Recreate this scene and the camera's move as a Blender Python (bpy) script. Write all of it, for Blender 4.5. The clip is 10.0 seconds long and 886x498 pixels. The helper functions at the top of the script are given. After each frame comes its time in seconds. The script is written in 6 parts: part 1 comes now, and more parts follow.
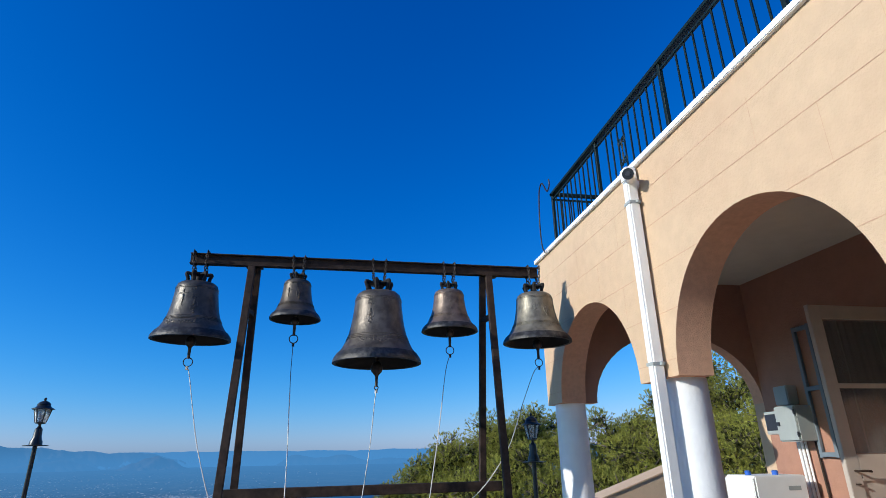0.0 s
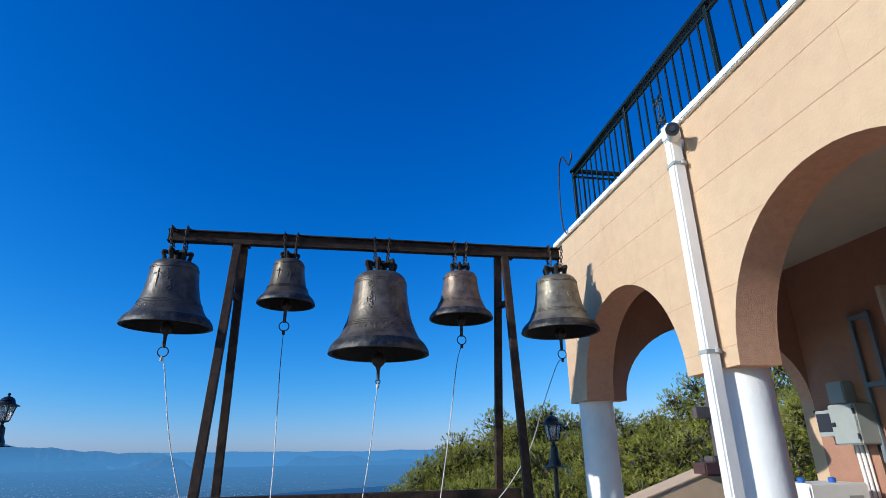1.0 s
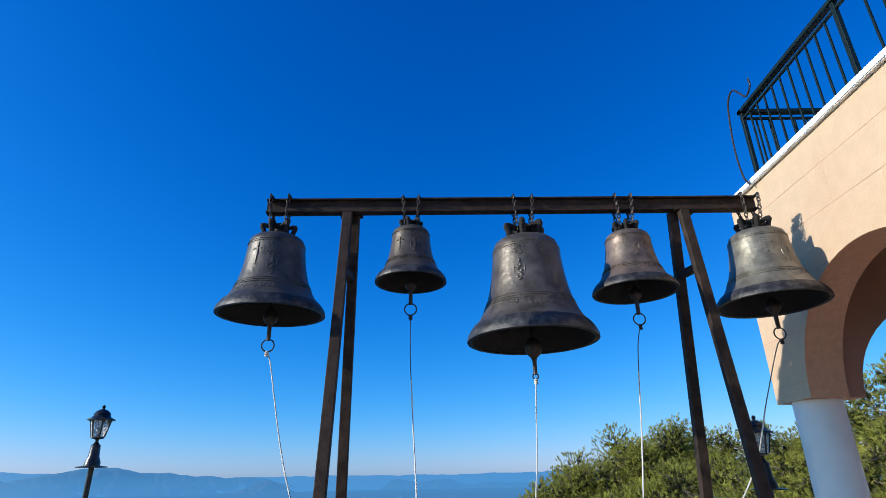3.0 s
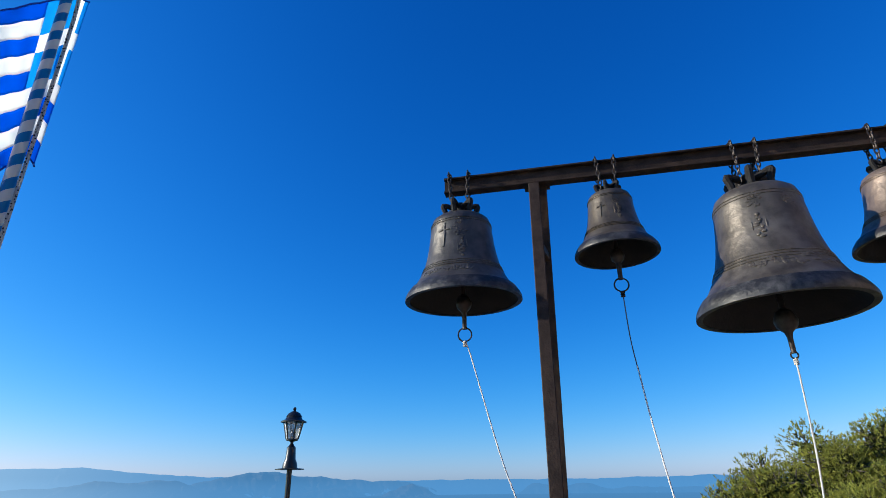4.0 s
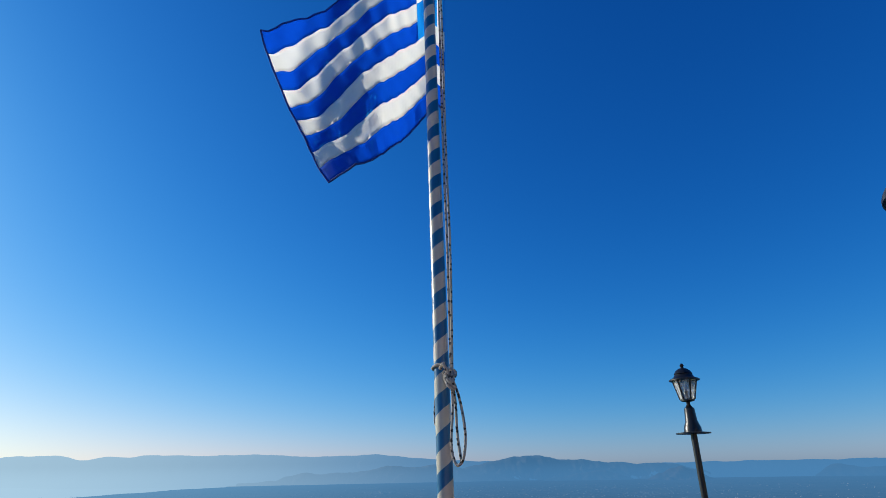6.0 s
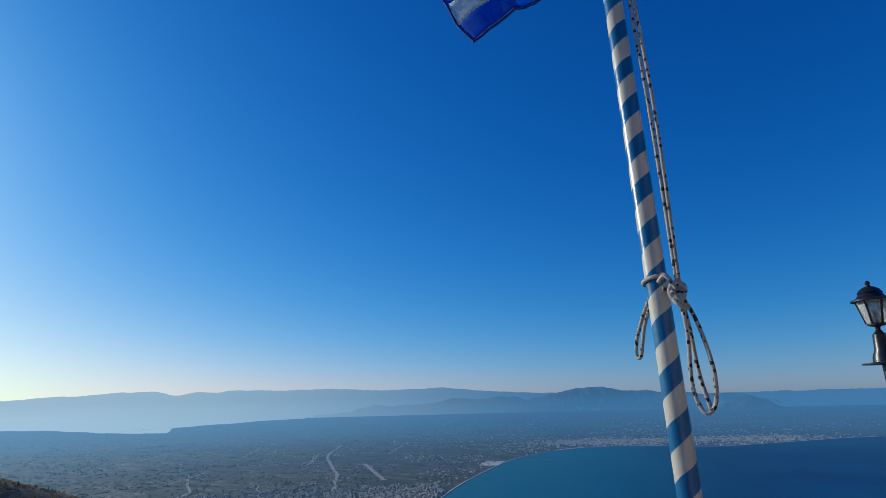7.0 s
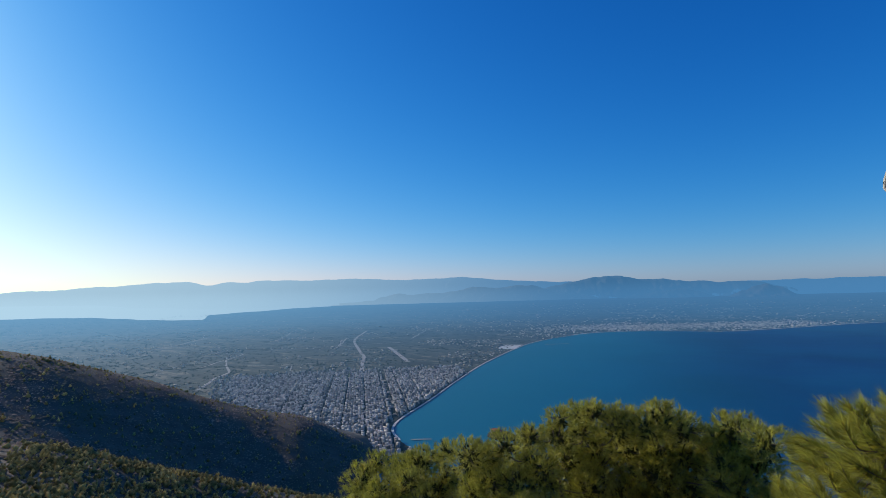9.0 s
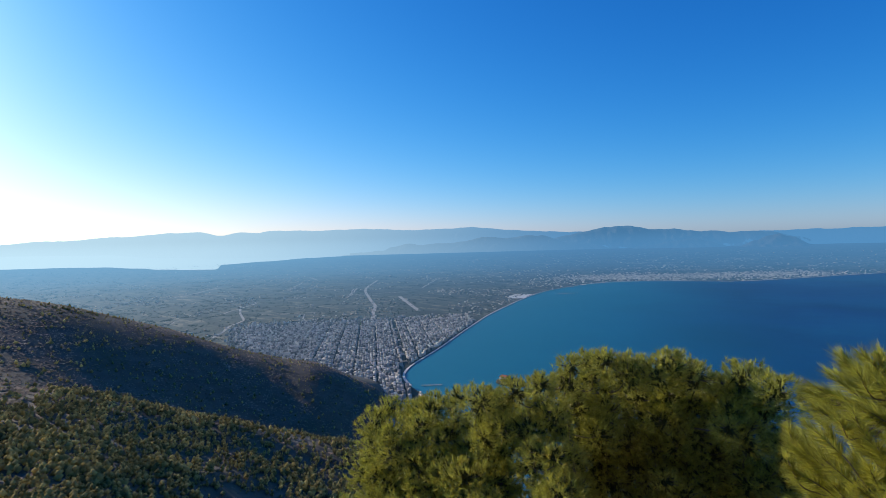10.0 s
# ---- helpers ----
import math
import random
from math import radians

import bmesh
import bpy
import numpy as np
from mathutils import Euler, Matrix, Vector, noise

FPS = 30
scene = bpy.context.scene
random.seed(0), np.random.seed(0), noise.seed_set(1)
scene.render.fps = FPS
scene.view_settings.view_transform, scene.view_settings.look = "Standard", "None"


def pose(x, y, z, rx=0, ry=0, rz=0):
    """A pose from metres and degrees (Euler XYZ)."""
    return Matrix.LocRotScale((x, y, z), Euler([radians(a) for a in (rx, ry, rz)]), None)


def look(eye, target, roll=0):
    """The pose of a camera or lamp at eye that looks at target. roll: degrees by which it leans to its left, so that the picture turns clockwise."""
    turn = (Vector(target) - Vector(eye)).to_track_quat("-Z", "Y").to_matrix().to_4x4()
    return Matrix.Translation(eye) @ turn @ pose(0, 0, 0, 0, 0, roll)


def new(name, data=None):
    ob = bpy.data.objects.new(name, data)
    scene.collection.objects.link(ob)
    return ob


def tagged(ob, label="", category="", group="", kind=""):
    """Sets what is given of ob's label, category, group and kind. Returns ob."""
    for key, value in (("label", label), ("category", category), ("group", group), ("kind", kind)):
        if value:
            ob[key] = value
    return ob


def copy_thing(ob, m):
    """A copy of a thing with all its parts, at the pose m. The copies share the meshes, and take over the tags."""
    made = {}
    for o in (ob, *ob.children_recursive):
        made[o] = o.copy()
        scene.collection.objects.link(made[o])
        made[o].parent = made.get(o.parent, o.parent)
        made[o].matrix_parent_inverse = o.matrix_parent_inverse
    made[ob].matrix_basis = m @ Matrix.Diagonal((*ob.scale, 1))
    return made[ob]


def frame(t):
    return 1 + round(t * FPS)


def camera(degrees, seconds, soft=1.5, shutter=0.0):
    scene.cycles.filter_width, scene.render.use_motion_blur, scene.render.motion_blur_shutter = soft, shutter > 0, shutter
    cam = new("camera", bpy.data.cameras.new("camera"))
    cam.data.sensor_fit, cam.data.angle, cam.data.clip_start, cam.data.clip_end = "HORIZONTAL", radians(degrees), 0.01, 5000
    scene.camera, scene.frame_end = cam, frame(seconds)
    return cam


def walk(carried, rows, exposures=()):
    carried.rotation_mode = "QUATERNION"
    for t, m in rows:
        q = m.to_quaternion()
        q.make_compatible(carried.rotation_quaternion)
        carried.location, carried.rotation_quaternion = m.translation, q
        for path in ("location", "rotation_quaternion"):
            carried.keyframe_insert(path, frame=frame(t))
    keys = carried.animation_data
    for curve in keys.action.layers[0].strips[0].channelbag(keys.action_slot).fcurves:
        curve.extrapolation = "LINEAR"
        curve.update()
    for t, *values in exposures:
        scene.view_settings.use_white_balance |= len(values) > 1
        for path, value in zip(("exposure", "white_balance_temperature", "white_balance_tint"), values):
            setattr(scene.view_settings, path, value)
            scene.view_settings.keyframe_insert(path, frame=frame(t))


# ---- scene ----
cam = camera(77.1, 10.0, soft=0.6)
PATH = [
    (0, (-0.143, -0.19, 1.678), (0.181, 1.659, 2.368), -0.9),
    (0.5, (-0.026, 0.125, 1.682), (0.283, 1.977, 2.372), -0.8),
    (1, (-0.061, 0.499, 1.697), (0.239, 2.351, 2.391), -0.7),
    (1.5, (-0.066, 0.819, 1.692), (0.208, 2.667, 2.406), -0.7),
    (2, (-0.105, 1.194, 1.706), (0.11, 3.041, 2.443), -0.7),
    (2.2, (-0.135, 1.313, 1.71), (0.033, 3.162, 2.454), -1.0),
    (3.5, (-0.737, 1.91, 1.664), (-0.877, 3.748, 2.439), -0.7),
    (4, (-0.984, 2.099, 1.682), (-1.391, 3.894, 2.464), -0.8),
    (4.5, (-1.195, 2.172, 1.655), (-1.908, 3.865, 2.444), -1.1),
    (5, (-1.499, 2.173, 1.663), (-2.418, 3.762, 2.458), -1.2),
    (5.5, (-1.816, 2.157, 1.639), (-2.826, 3.693, 2.428), -1.3),
    (6, (-2.132, 2.199, 1.596), (-3.258, 3.674, 2.341), -1.1),
    (7.3, (-2.937, 2.411, 1.658), (-4.295, 3.794, 2.151), -1.5),
    (7.5, (-2.998, 2.367, 1.657), (-4.364, 3.749, 2.13), -1.4),
    (8, (-3.12, 2.356, 1.619), (-4.502, 3.742, 2.028), -1.4),
    (8.5, (-3.265, 2.31, 1.567), (-4.674, 3.701, 1.852), -1.5),
    (9, (-3.33, 2.33, 1.555), (-4.764, 3.714, 1.717), -1.6),
    (9.5, (-3.38, 2.35, 1.55), (-4.83, 3.725, 1.613), -1.6),
    (10, (-3.42, 2.37, 1.545), (-4.886, 3.729, 1.529), -1.6),
]
walk(cam, [(t, look(e, g, r)) for t, e, g, r in PATH],
     [(0, 0.1, 6050, 10), (2, 0.15, 6050, 10), (3.5, 0.34, 6250, 10), (4.5, 0.22, 6650, 10), (5.5, 0.0, 6800, 10), (7.5, -0.45, 6350, 10), (8.5, -0.33, 6500, 10), (9.2, -0.05, 6800, 10), (10, 0.17, 7000, 10)])

# ---- world and sun ----
SUN_TO = Vector((-1.0, -0.28, 0.40)).normalized()
SUN_ELEV = math.asin(SUN_TO.z)
world = bpy.data.worlds.new("sky")
scene.world = world
world.use_nodes = True
wn, wl = world.node_tree.nodes, world.node_tree.links
wn.clear()
def sky_layer(air, dust, ozone):
    k = wn.new("ShaderNodeTexSky")
    k.sky_type, k.sun_disc = "NISHITA", False
    k.sun_elevation, k.sun_rotation = SUN_ELEV, math.atan2(SUN_TO.x, SUN_TO.y)
    k.altitude = 650.0
    k.air_density, k.dust_density, k.ozone_density = air, dust, ozone
    split = wn.new("ShaderNodeSeparateColor")
    wl.new(k.outputs[0], split.inputs[0])
    return split


def sky_math(op, *values):
    k = wn.new("ShaderNodeMath")
    k.operation = op
    for i_, v_ in enumerate(values):
        if isinstance(v_, (int, float)):
            k.inputs[i_].default_value = v_
        else:
            wl.new(v_, k.inputs[i_])
    return k.outputs[0]


# clear mountain air deepens the blue overhead; a thin layer of dust whitens the horizon under the sun
SKY_STRENGTH = 0.12
clear_, dusty_ = sky_layer(1.0, 0.6, 3.0), sky_layer(0.1, 10.0, 0.0)
join_ = wn.new("ShaderNodeCombineColor")
for ch, (power, gain, dust_gain, soft_top) in enumerate(((2.785, 0.0063, 0.00110, 0.759), (1.192, 0.0677, 0.0052, 0.018), (1.081, 0.1863, 0.0226, 0.432))):
    body_ = sky_math("MULTIPLY", sky_math("POWER", clear_.outputs[ch], power), gain / SKY_STRENGTH)
    total_ = sky_math("MULTIPLY_ADD", dusty_.outputs[ch], dust_gain / SKY_STRENGTH, body_)
    wl.new(sky_math("DIVIDE", total_, sky_math("MULTIPLY_ADD", total_, soft_top * SKY_STRENGTH, 1.0)), join_.inputs[ch])
back = wn.new("ShaderNodeBackground")
back.inputs["Strength"].default_value = SKY_STRENGTH
wout = wn.new("ShaderNodeOutputWorld")
wl.new(join_.outputs[0], back.inputs["Color"])
wl.new(back.outputs[0], wout.inputs["Surface"])
lamp_data = bpy.data.lights.new("sun", "SUN")
lamp_data.energy, lamp_data.angle, lamp_data.color = 4.2, radians(0.53), (1.0, 0.93, 0.82)
sun = new("sun", lamp_data)
sun.matrix_world = look(SUN_TO * 60, (0, 0, 0))


# ---- materials ----
def mat(name, color, rough=0.7, metal=0.0, var=0.15, scale=6.0, bump=0.1, bump_scale=60.0, stain=None, stain_scale=1.2,
        stain_amount=0.5, spec=0.5, glass=0.0, trans=0.0, island=0.0):
    """A two-scale surface: broad stains and fine grain on the colour, fine relief in the bump."""
    m = bpy.data.materials.new(name)
    m.use_nodes = True
    n, l = m.node_tree.nodes, m.node_tree.links
    b = n["Principled BSDF"]
    b.inputs["Roughness"].default_value, b.inputs["Metallic"].default_value = rough, metal
    b.inputs["Specular IOR Level"].default_value = spec
    co = n.new("ShaderNodeTexCoord")
    fine = n.new("ShaderNodeTexNoise")
    fine.inputs["Scale"].default_value, fine.inputs["Detail"].default_value = scale, 8
    l.new(co.outputs["Object"], fine.inputs["Vector"])
    ramp = n.new("ShaderNodeMapRange")
    ramp.inputs["From Min"].default_value, ramp.inputs["From Max"].default_value = 0.25, 0.75
    ramp.inputs["To Min"].default_value, ramp.inputs["To Max"].default_value = 1 - var, 1 + var
    l.new(fine.outputs[0], ramp.inputs["Value"])
    last = ramp.outputs[0]
    if island:
        g = n.new("ShaderNodeNewGeometry")
        r2 = n.new("ShaderNodeMapRange")
        r2.inputs["To Min"].default_value, r2.inputs["To Max"].default_value = 1 - island, 1 + island
        l.new(g.outputs["Random Per Island"], r2.inputs["Value"])
        mu = n.new("ShaderNodeMath")
        mu.operation = "MULTIPLY"
        l.new(last, mu.inputs[0])
        l.new(r2.outputs[0], mu.inputs[1])
        last = mu.outputs[0]
    sc = n.new("ShaderNodeVectorMath")
    sc.operation = "SCALE"
    sc.inputs[0].default_value = color
    l.new(last, sc.inputs["Scale"])
    out = sc.outputs[0]
    if stain:
        big = n.new("ShaderNodeTexNoise")
        big.inputs["Scale"].default_value, big.inputs["Detail"].default_value = stain_scale, 6
        big.inputs["Roughness"].default_value = 0.65
        l.new(co.outputs["Object"], big.inputs["Vector"])
        rr = n.new("ShaderNodeMapRange")
        rr.inputs["From Min"].default_value, rr.inputs["From Max"].default_value = 0.45, 0.72
        rr.inputs["To Max"].default_value = stain_amount
        l.new(big.outputs[0], rr.inputs["Value"])
        mix = n.new("ShaderNodeMix")
        mix.data_type = "RGBA"
        mix.inputs["B"].default_value = (*stain, 1)
        l.new(rr.outputs[0], mix.inputs["Factor"])
        l.new(out, mix.inputs["A"])
        out = mix.outputs["Result"]
    l.new(out, b.inputs["Base Color"])
    if bump:
        fb = n.new("ShaderNodeTexNoise")
        fb.inputs["Scale"].default_value, fb.inputs["Detail"].default_value = bump_scale, 6
        l.new(co.outputs["Object"], fb.inputs["Vector"])
        bm_ = n.new("ShaderNodeBump")
        bm_.inputs["Strength"].default_value, bm_.inputs["Distance"].default_value = bump, 0.02
        l.new(fb.outputs[0], bm_.inputs["Height"])
        l.new(bm_.outputs[0], b.inputs["Normal"])
    if glass:
        b.inputs["Transmission Weight"].default_value = glass
    if trans:
        tr = n.new("ShaderNodeBsdfTranslucent")
        l.new(out, tr.inputs["Color"])
        mx = n.new("ShaderNodeMixShader")
        mx.inputs[0].default_value = trans
        l.new(b.outputs[0], mx.inputs[1])
        l.new(tr.outputs[0], mx.inputs[2])
        l.new(mx.outputs[0], n["Material Output"].inputs["Surface"])
    return m


# emission colours of the painted haze, away from and towards the sun
HAZE_AWAY, HAZE_SUN = (0.066, 0.222, 0.455), (0.46, 0.69, 0.86)
HAZE_NEAR = (0.17, 0.42, 0.70)          # towards the sun, over the nearer land


def add_haze_glow(m, far, strength=1.0, low=0.0, sunward=HAZE_SUN):
    """Haze painted as emission on the far backdrop, hundreds of metres to kilometres behind the terrace:
    it stands in for daylight scattered in the air, more with distance, from blue to pale towards the sun."""
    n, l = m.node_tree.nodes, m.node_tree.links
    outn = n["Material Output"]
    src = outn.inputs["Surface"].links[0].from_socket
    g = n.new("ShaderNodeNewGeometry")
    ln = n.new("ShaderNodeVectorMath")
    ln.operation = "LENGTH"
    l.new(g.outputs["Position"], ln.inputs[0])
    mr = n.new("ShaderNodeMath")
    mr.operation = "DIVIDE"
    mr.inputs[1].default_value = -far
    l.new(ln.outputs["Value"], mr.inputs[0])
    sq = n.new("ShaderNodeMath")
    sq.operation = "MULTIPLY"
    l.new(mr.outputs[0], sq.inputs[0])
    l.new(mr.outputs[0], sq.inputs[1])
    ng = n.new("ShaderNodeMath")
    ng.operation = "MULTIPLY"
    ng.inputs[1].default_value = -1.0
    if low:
        # the painted haze is thickest low over the plain
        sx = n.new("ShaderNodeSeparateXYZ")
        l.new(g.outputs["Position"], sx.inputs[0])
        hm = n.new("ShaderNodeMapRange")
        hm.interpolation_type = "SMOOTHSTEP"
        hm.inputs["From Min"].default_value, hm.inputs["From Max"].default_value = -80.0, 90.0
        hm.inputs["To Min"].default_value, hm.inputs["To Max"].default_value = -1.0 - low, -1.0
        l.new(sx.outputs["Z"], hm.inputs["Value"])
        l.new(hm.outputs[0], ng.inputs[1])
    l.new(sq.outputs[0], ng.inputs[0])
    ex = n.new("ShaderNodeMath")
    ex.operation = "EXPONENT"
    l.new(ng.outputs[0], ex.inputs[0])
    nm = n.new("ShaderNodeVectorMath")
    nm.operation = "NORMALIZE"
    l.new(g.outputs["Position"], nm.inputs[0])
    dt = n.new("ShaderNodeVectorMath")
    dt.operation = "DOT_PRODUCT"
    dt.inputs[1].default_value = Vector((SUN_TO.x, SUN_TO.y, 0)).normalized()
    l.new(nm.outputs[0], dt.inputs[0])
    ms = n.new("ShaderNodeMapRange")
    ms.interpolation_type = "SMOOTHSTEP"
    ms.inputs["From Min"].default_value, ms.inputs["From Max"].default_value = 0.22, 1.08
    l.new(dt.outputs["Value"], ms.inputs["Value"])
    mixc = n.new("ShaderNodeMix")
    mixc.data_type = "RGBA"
    mixc.inputs["A"].default_value, mixc.inputs["B"].default_value = (*HAZE_AWAY, 1), (*sunward, 1)
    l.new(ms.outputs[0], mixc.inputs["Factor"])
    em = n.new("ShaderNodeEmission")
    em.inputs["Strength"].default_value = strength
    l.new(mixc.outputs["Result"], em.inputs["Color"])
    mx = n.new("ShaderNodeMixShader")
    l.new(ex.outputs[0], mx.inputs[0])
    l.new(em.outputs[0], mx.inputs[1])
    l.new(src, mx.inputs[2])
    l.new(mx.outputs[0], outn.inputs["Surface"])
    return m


M_PLASTER = mat("peach_plaster", (0.60, 0.43, 0.275), 0.9, var=0.06, scale=9, bump=0.25, bump_scale=55, stain=(0.50, 0.31, 0.19), stain_scale=0.9, stain_amount=0.35)
M_GROOVE = mat("joint_shadow_plaster", (0.55, 0.35, 0.23), 0.95, var=0.1, bump=0.2)
M_ROUGH = mat("rough_peach_render", (0.66, 0.37, 0.225), 0.95, var=0.1, scale=25, bump=0.28, bump_scale=120)
# peach plaster darkened and reddened: the porch's shade is put into its colour
M_INNER = mat("shade_darkened_plaster", (0.38, 0.20, 0.135), 0.9, var=0.08, scale=9, bump=0.25, bump_scale=55, stain=(0.34, 0.17, 0.105), stain_scale=0.9, stain_amount=0.4)
M_WHITE = mat("white_paint", (0.80, 0.80, 0.78), 0.6, var=0.04, bump=0.08, bump_scale=30, stain=(0.62, 0.60, 0.55), stain_amount=0.25)
M_WHITEWASH = mat("whitewash", (0.82, 0.82, 0.81), 0.9, var=0.05, bump=0.2, bump_scale=28)
M_CEIL = mat("ceiling_paint", (0.60, 0.56, 0.46), 0.9, var=0.05, bump=0.1)
M_STEEL = mat("brown_painted_steel", (0.036, 0.025, 0.019), 0.65, var=0.4, scale=14, bump=0.2, bump_scale=80, stain=(0.075, 0.048, 0.034), stain_scale=7, stain_amount=0.6, spec=0.14)
M_BLACK = mat("black_paint", (0.012, 0.013, 0.014), 0.35, var=0.3, bump=0.05)
M_GREEN = mat("dark_green_paint", (0.005, 0.014, 0.012), 0.5, var=0.3, bump=0.05, spec=0.25)
M_CHAIN = mat("rusty_chain", (0.05, 0.04, 0.035), 0.5, metal=0.6, var=0.4, scale=40)
M_ROPE = mat("white_rope", (0.62, 0.60, 0.55), 0.9, var=0.08, scale=30, bump=0.1, bump_scale=90)
M_WIRE = mat("grey_wire", (0.10, 0.10, 0.10), 0.5, var=0.2)
M_TILE = mat("terrace_paving", (0.30, 0.24, 0.18), 0.8, var=0.15, bump=0.2)
M_WOOD = mat("grey_white_door_paint", (0.50, 0.43, 0.36), 0.6, var=0.08, bump=0.1, bump_scale=20)
M_BLUEGREY = mat("blue_grey_paint", (0.16, 0.20, 0.23), 0.6, var=0.1, bump=0.1)
M_GREYBOX = mat("light_grey_plastic", (0.34, 0.37, 0.355), 0.5, var=0.08, bump=0.03)
M_DARKPL = mat("dark_plastic", (0.03, 0.03, 0.035), 0.4, var=0.1)
M_BLUEPL = mat("blue_plastic", (0.03, 0.12, 0.5), 0.4, var=0.1)
M_MARBLE = mat("grey_marble", (0.095, 0.077, 0.074), 0.6, var=0.2, scale=12, stain=(0.10, 0.065, 0.055), stain_scale=6)
M_REDSTONE = mat("dark_red_stone", (0.07, 0.03, 0.027), 0.7, var=0.2, scale=12)
M_CURTAIN = mat("net_curtain", (0.22, 0.19, 0.18), 0.9, var=0.1, trans=0.4)
M_GLASSD = mat("window_glass", (0.6, 0.65, 0.66), 0.05, var=0.02, bump=0, glass=0.9)
M_LAMPGLASS = mat("lantern_glass", (0.75, 0.78, 0.78), 0.25, var=0.05, bump=0.02, glass=0.75)
M_PINE = mat("pine_needles", (0.42, 0.40, 0.070), 0.5, var=0.62, scale=8, bump=0, trans=0.22, island=0.2, spec=0.3)
M_PINE2 = mat("far_pine_needles", (0.31, 0.31, 0.054), 0.6, var=0.55, scale=3.5, bump=0, trans=0.28, island=0.3, spec=0.3)
M_BARK = mat("pine_bark", (0.17, 0.135, 0.105), 0.95, var=0.3, scale=20, bump=0.6, bump_scale=40)
# needles coloured dark to paint the shade inside the crowns
M_CORE = mat("shade_dark_needles", (0.075, 0.075, 0.026), 0.95, var=0.5, scale=14, bump=0.6, bump_scale=30, spec=0.1)
M_CONE = mat("pine_cone", (0.09, 0.06, 0.045), 0.9, var=0.3, scale=40, bump=0.5)
M_HILL = mat("hillside_soil_and_scrub", (0.105, 0.078, 0.058), 0.95, var=0.4, scale=0.12, bump=0, stain=(0.070, 0.066, 0.034), stain_scale=0.05, stain_amount=0.9)
M_SCRUB = mat("hillside_pines", (0.43, 0.345, 0.13), 0.9, var=0.4, scale=0.08, bump=0, island=0.5, spec=0.1, trans=0.4)
M_BRUSH = mat("dry_brush", (0.25, 0.175, 0.125), 0.95, var=0.45, scale=0.03, bump=0, island=0.5, spec=0.1, stain=(0.15, 0.13, 0.06), stain_scale=0.02, stain_amount=0.8)


def bronze(name, color, patina):
    m = mat(name, color, 0.43, metal=0.42, var=0.5, scale=16, bump=0.2, bump_scale=26, stain=patina, stain_scale=5.0, stain_amount=0.75, spec=0.45)
    return m


M_BRONZE = [bronze("dark_bronze", (0.066, 0.058, 0.048), (0.15, 0.138, 0.115)),
            bronze("dark_bronze_small", (0.082, 0.066, 0.048), (0.17, 0.148, 0.112)),
            bronze("brown_bronze", (0.088, 0.074, 0.057), (0.19, 0.163, 0.13)),
            bronze("reddish_bronze", (0.145, 0.11, 0.083), (0.29, 0.21, 0.16)),
            bronze("grey_green_bronze", (0.16, 0.145, 0.11), (0.28, 0.26, 0.20))]
# near-black bronze, used for the bell insides and the crowns
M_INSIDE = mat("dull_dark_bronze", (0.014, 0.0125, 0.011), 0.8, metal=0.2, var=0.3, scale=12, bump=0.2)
M_BAND = mat("blackened_bronze", (0.026, 0.026, 0.027), 0.5, metal=0.4, var=0.5, scale=14, bump=0.2, stain=(0.2, 0.19, 0.17), stain_scale=16, stain_amount=0.5)


def stripe_mat(name, blue, white, pitch):
    """A pole painted with one helical blue stripe."""
    m = mat(name, white, 0.3, var=0.06, bump=0.06, bump_scale=40)
    n, l = m.node_tree.nodes, m.node_tree.links
    b = n["Principled BSDF"]
    old = b.inputs["Base Color"].links[0].from_socket
    co = n.new("ShaderNodeTexCoord")
    se = n.new("ShaderNodeSeparateXYZ")
    l.new(co.outputs["Object"], se.inputs[0])

    def mth(op, a, c):
        k = n.new("ShaderNodeMath")
        k.operation = op
        for i, v in enumerate((a, c)):
            if isinstance(v, (int, float)):
                k.inputs[i].default_value = v
            else:
                l.new(v, k.inputs[i])
        return k.outputs[0]
    ang = mth("DIVIDE", mth("ARCTAN2", se.outputs["Y"], se.outputs["X"]), 2 * math.pi)
    wob = n.new("ShaderNodeTexNoise")
    wob.inputs["Scale"].default_value = 9.0
    wob.inputs["Detail"].default_value = 5
    l.new(co.outputs["Object"], wob.inputs["Vector"])
    ph = mth("ADD", mth("SUBTRACT", mth("DIVIDE", se.outputs["Z"], pitch), ang), mth("MULTIPLY", wob.outputs[0], 0.12))
    f = mth("GREATER_THAN", mth("FRACT", ph, 0.0), 0.52)
    mix = n.new("ShaderNodeMix")
    mix.data_type = "RGBA"
    mix.inputs["B"].default_value = (*blue, 1)
    l.new(f, mix.inputs["Factor"])
    l.new(old, mix.inputs["A"])
    l.new(mix.outputs["Result"], b.inputs["Base Color"])
    return m


M_POLE = stripe_mat("blue_and_white_pole_paint", (0.003, 0.125, 0.29), (0.56, 0.53, 0.44), 0.126)
M_FLAGBLUE = mat("blue_flag_cloth", (0.004, 0.27, 0.80), 0.8, var=0.06, scale=4, bump=0.15, bump_scale=14, trans=0.85)
M_FLAGWHITE = mat("white_flag_cloth", (0.93, 0.93, 0.91), 0.8, var=0.04, scale=4, bump=0.15, bump_scale=14, trans=0.85)
M_FLAGHEM = mat("dark_blue_hem", (0.008, 0.06, 0.36), 0.8, var=0.06, trans=0.2)


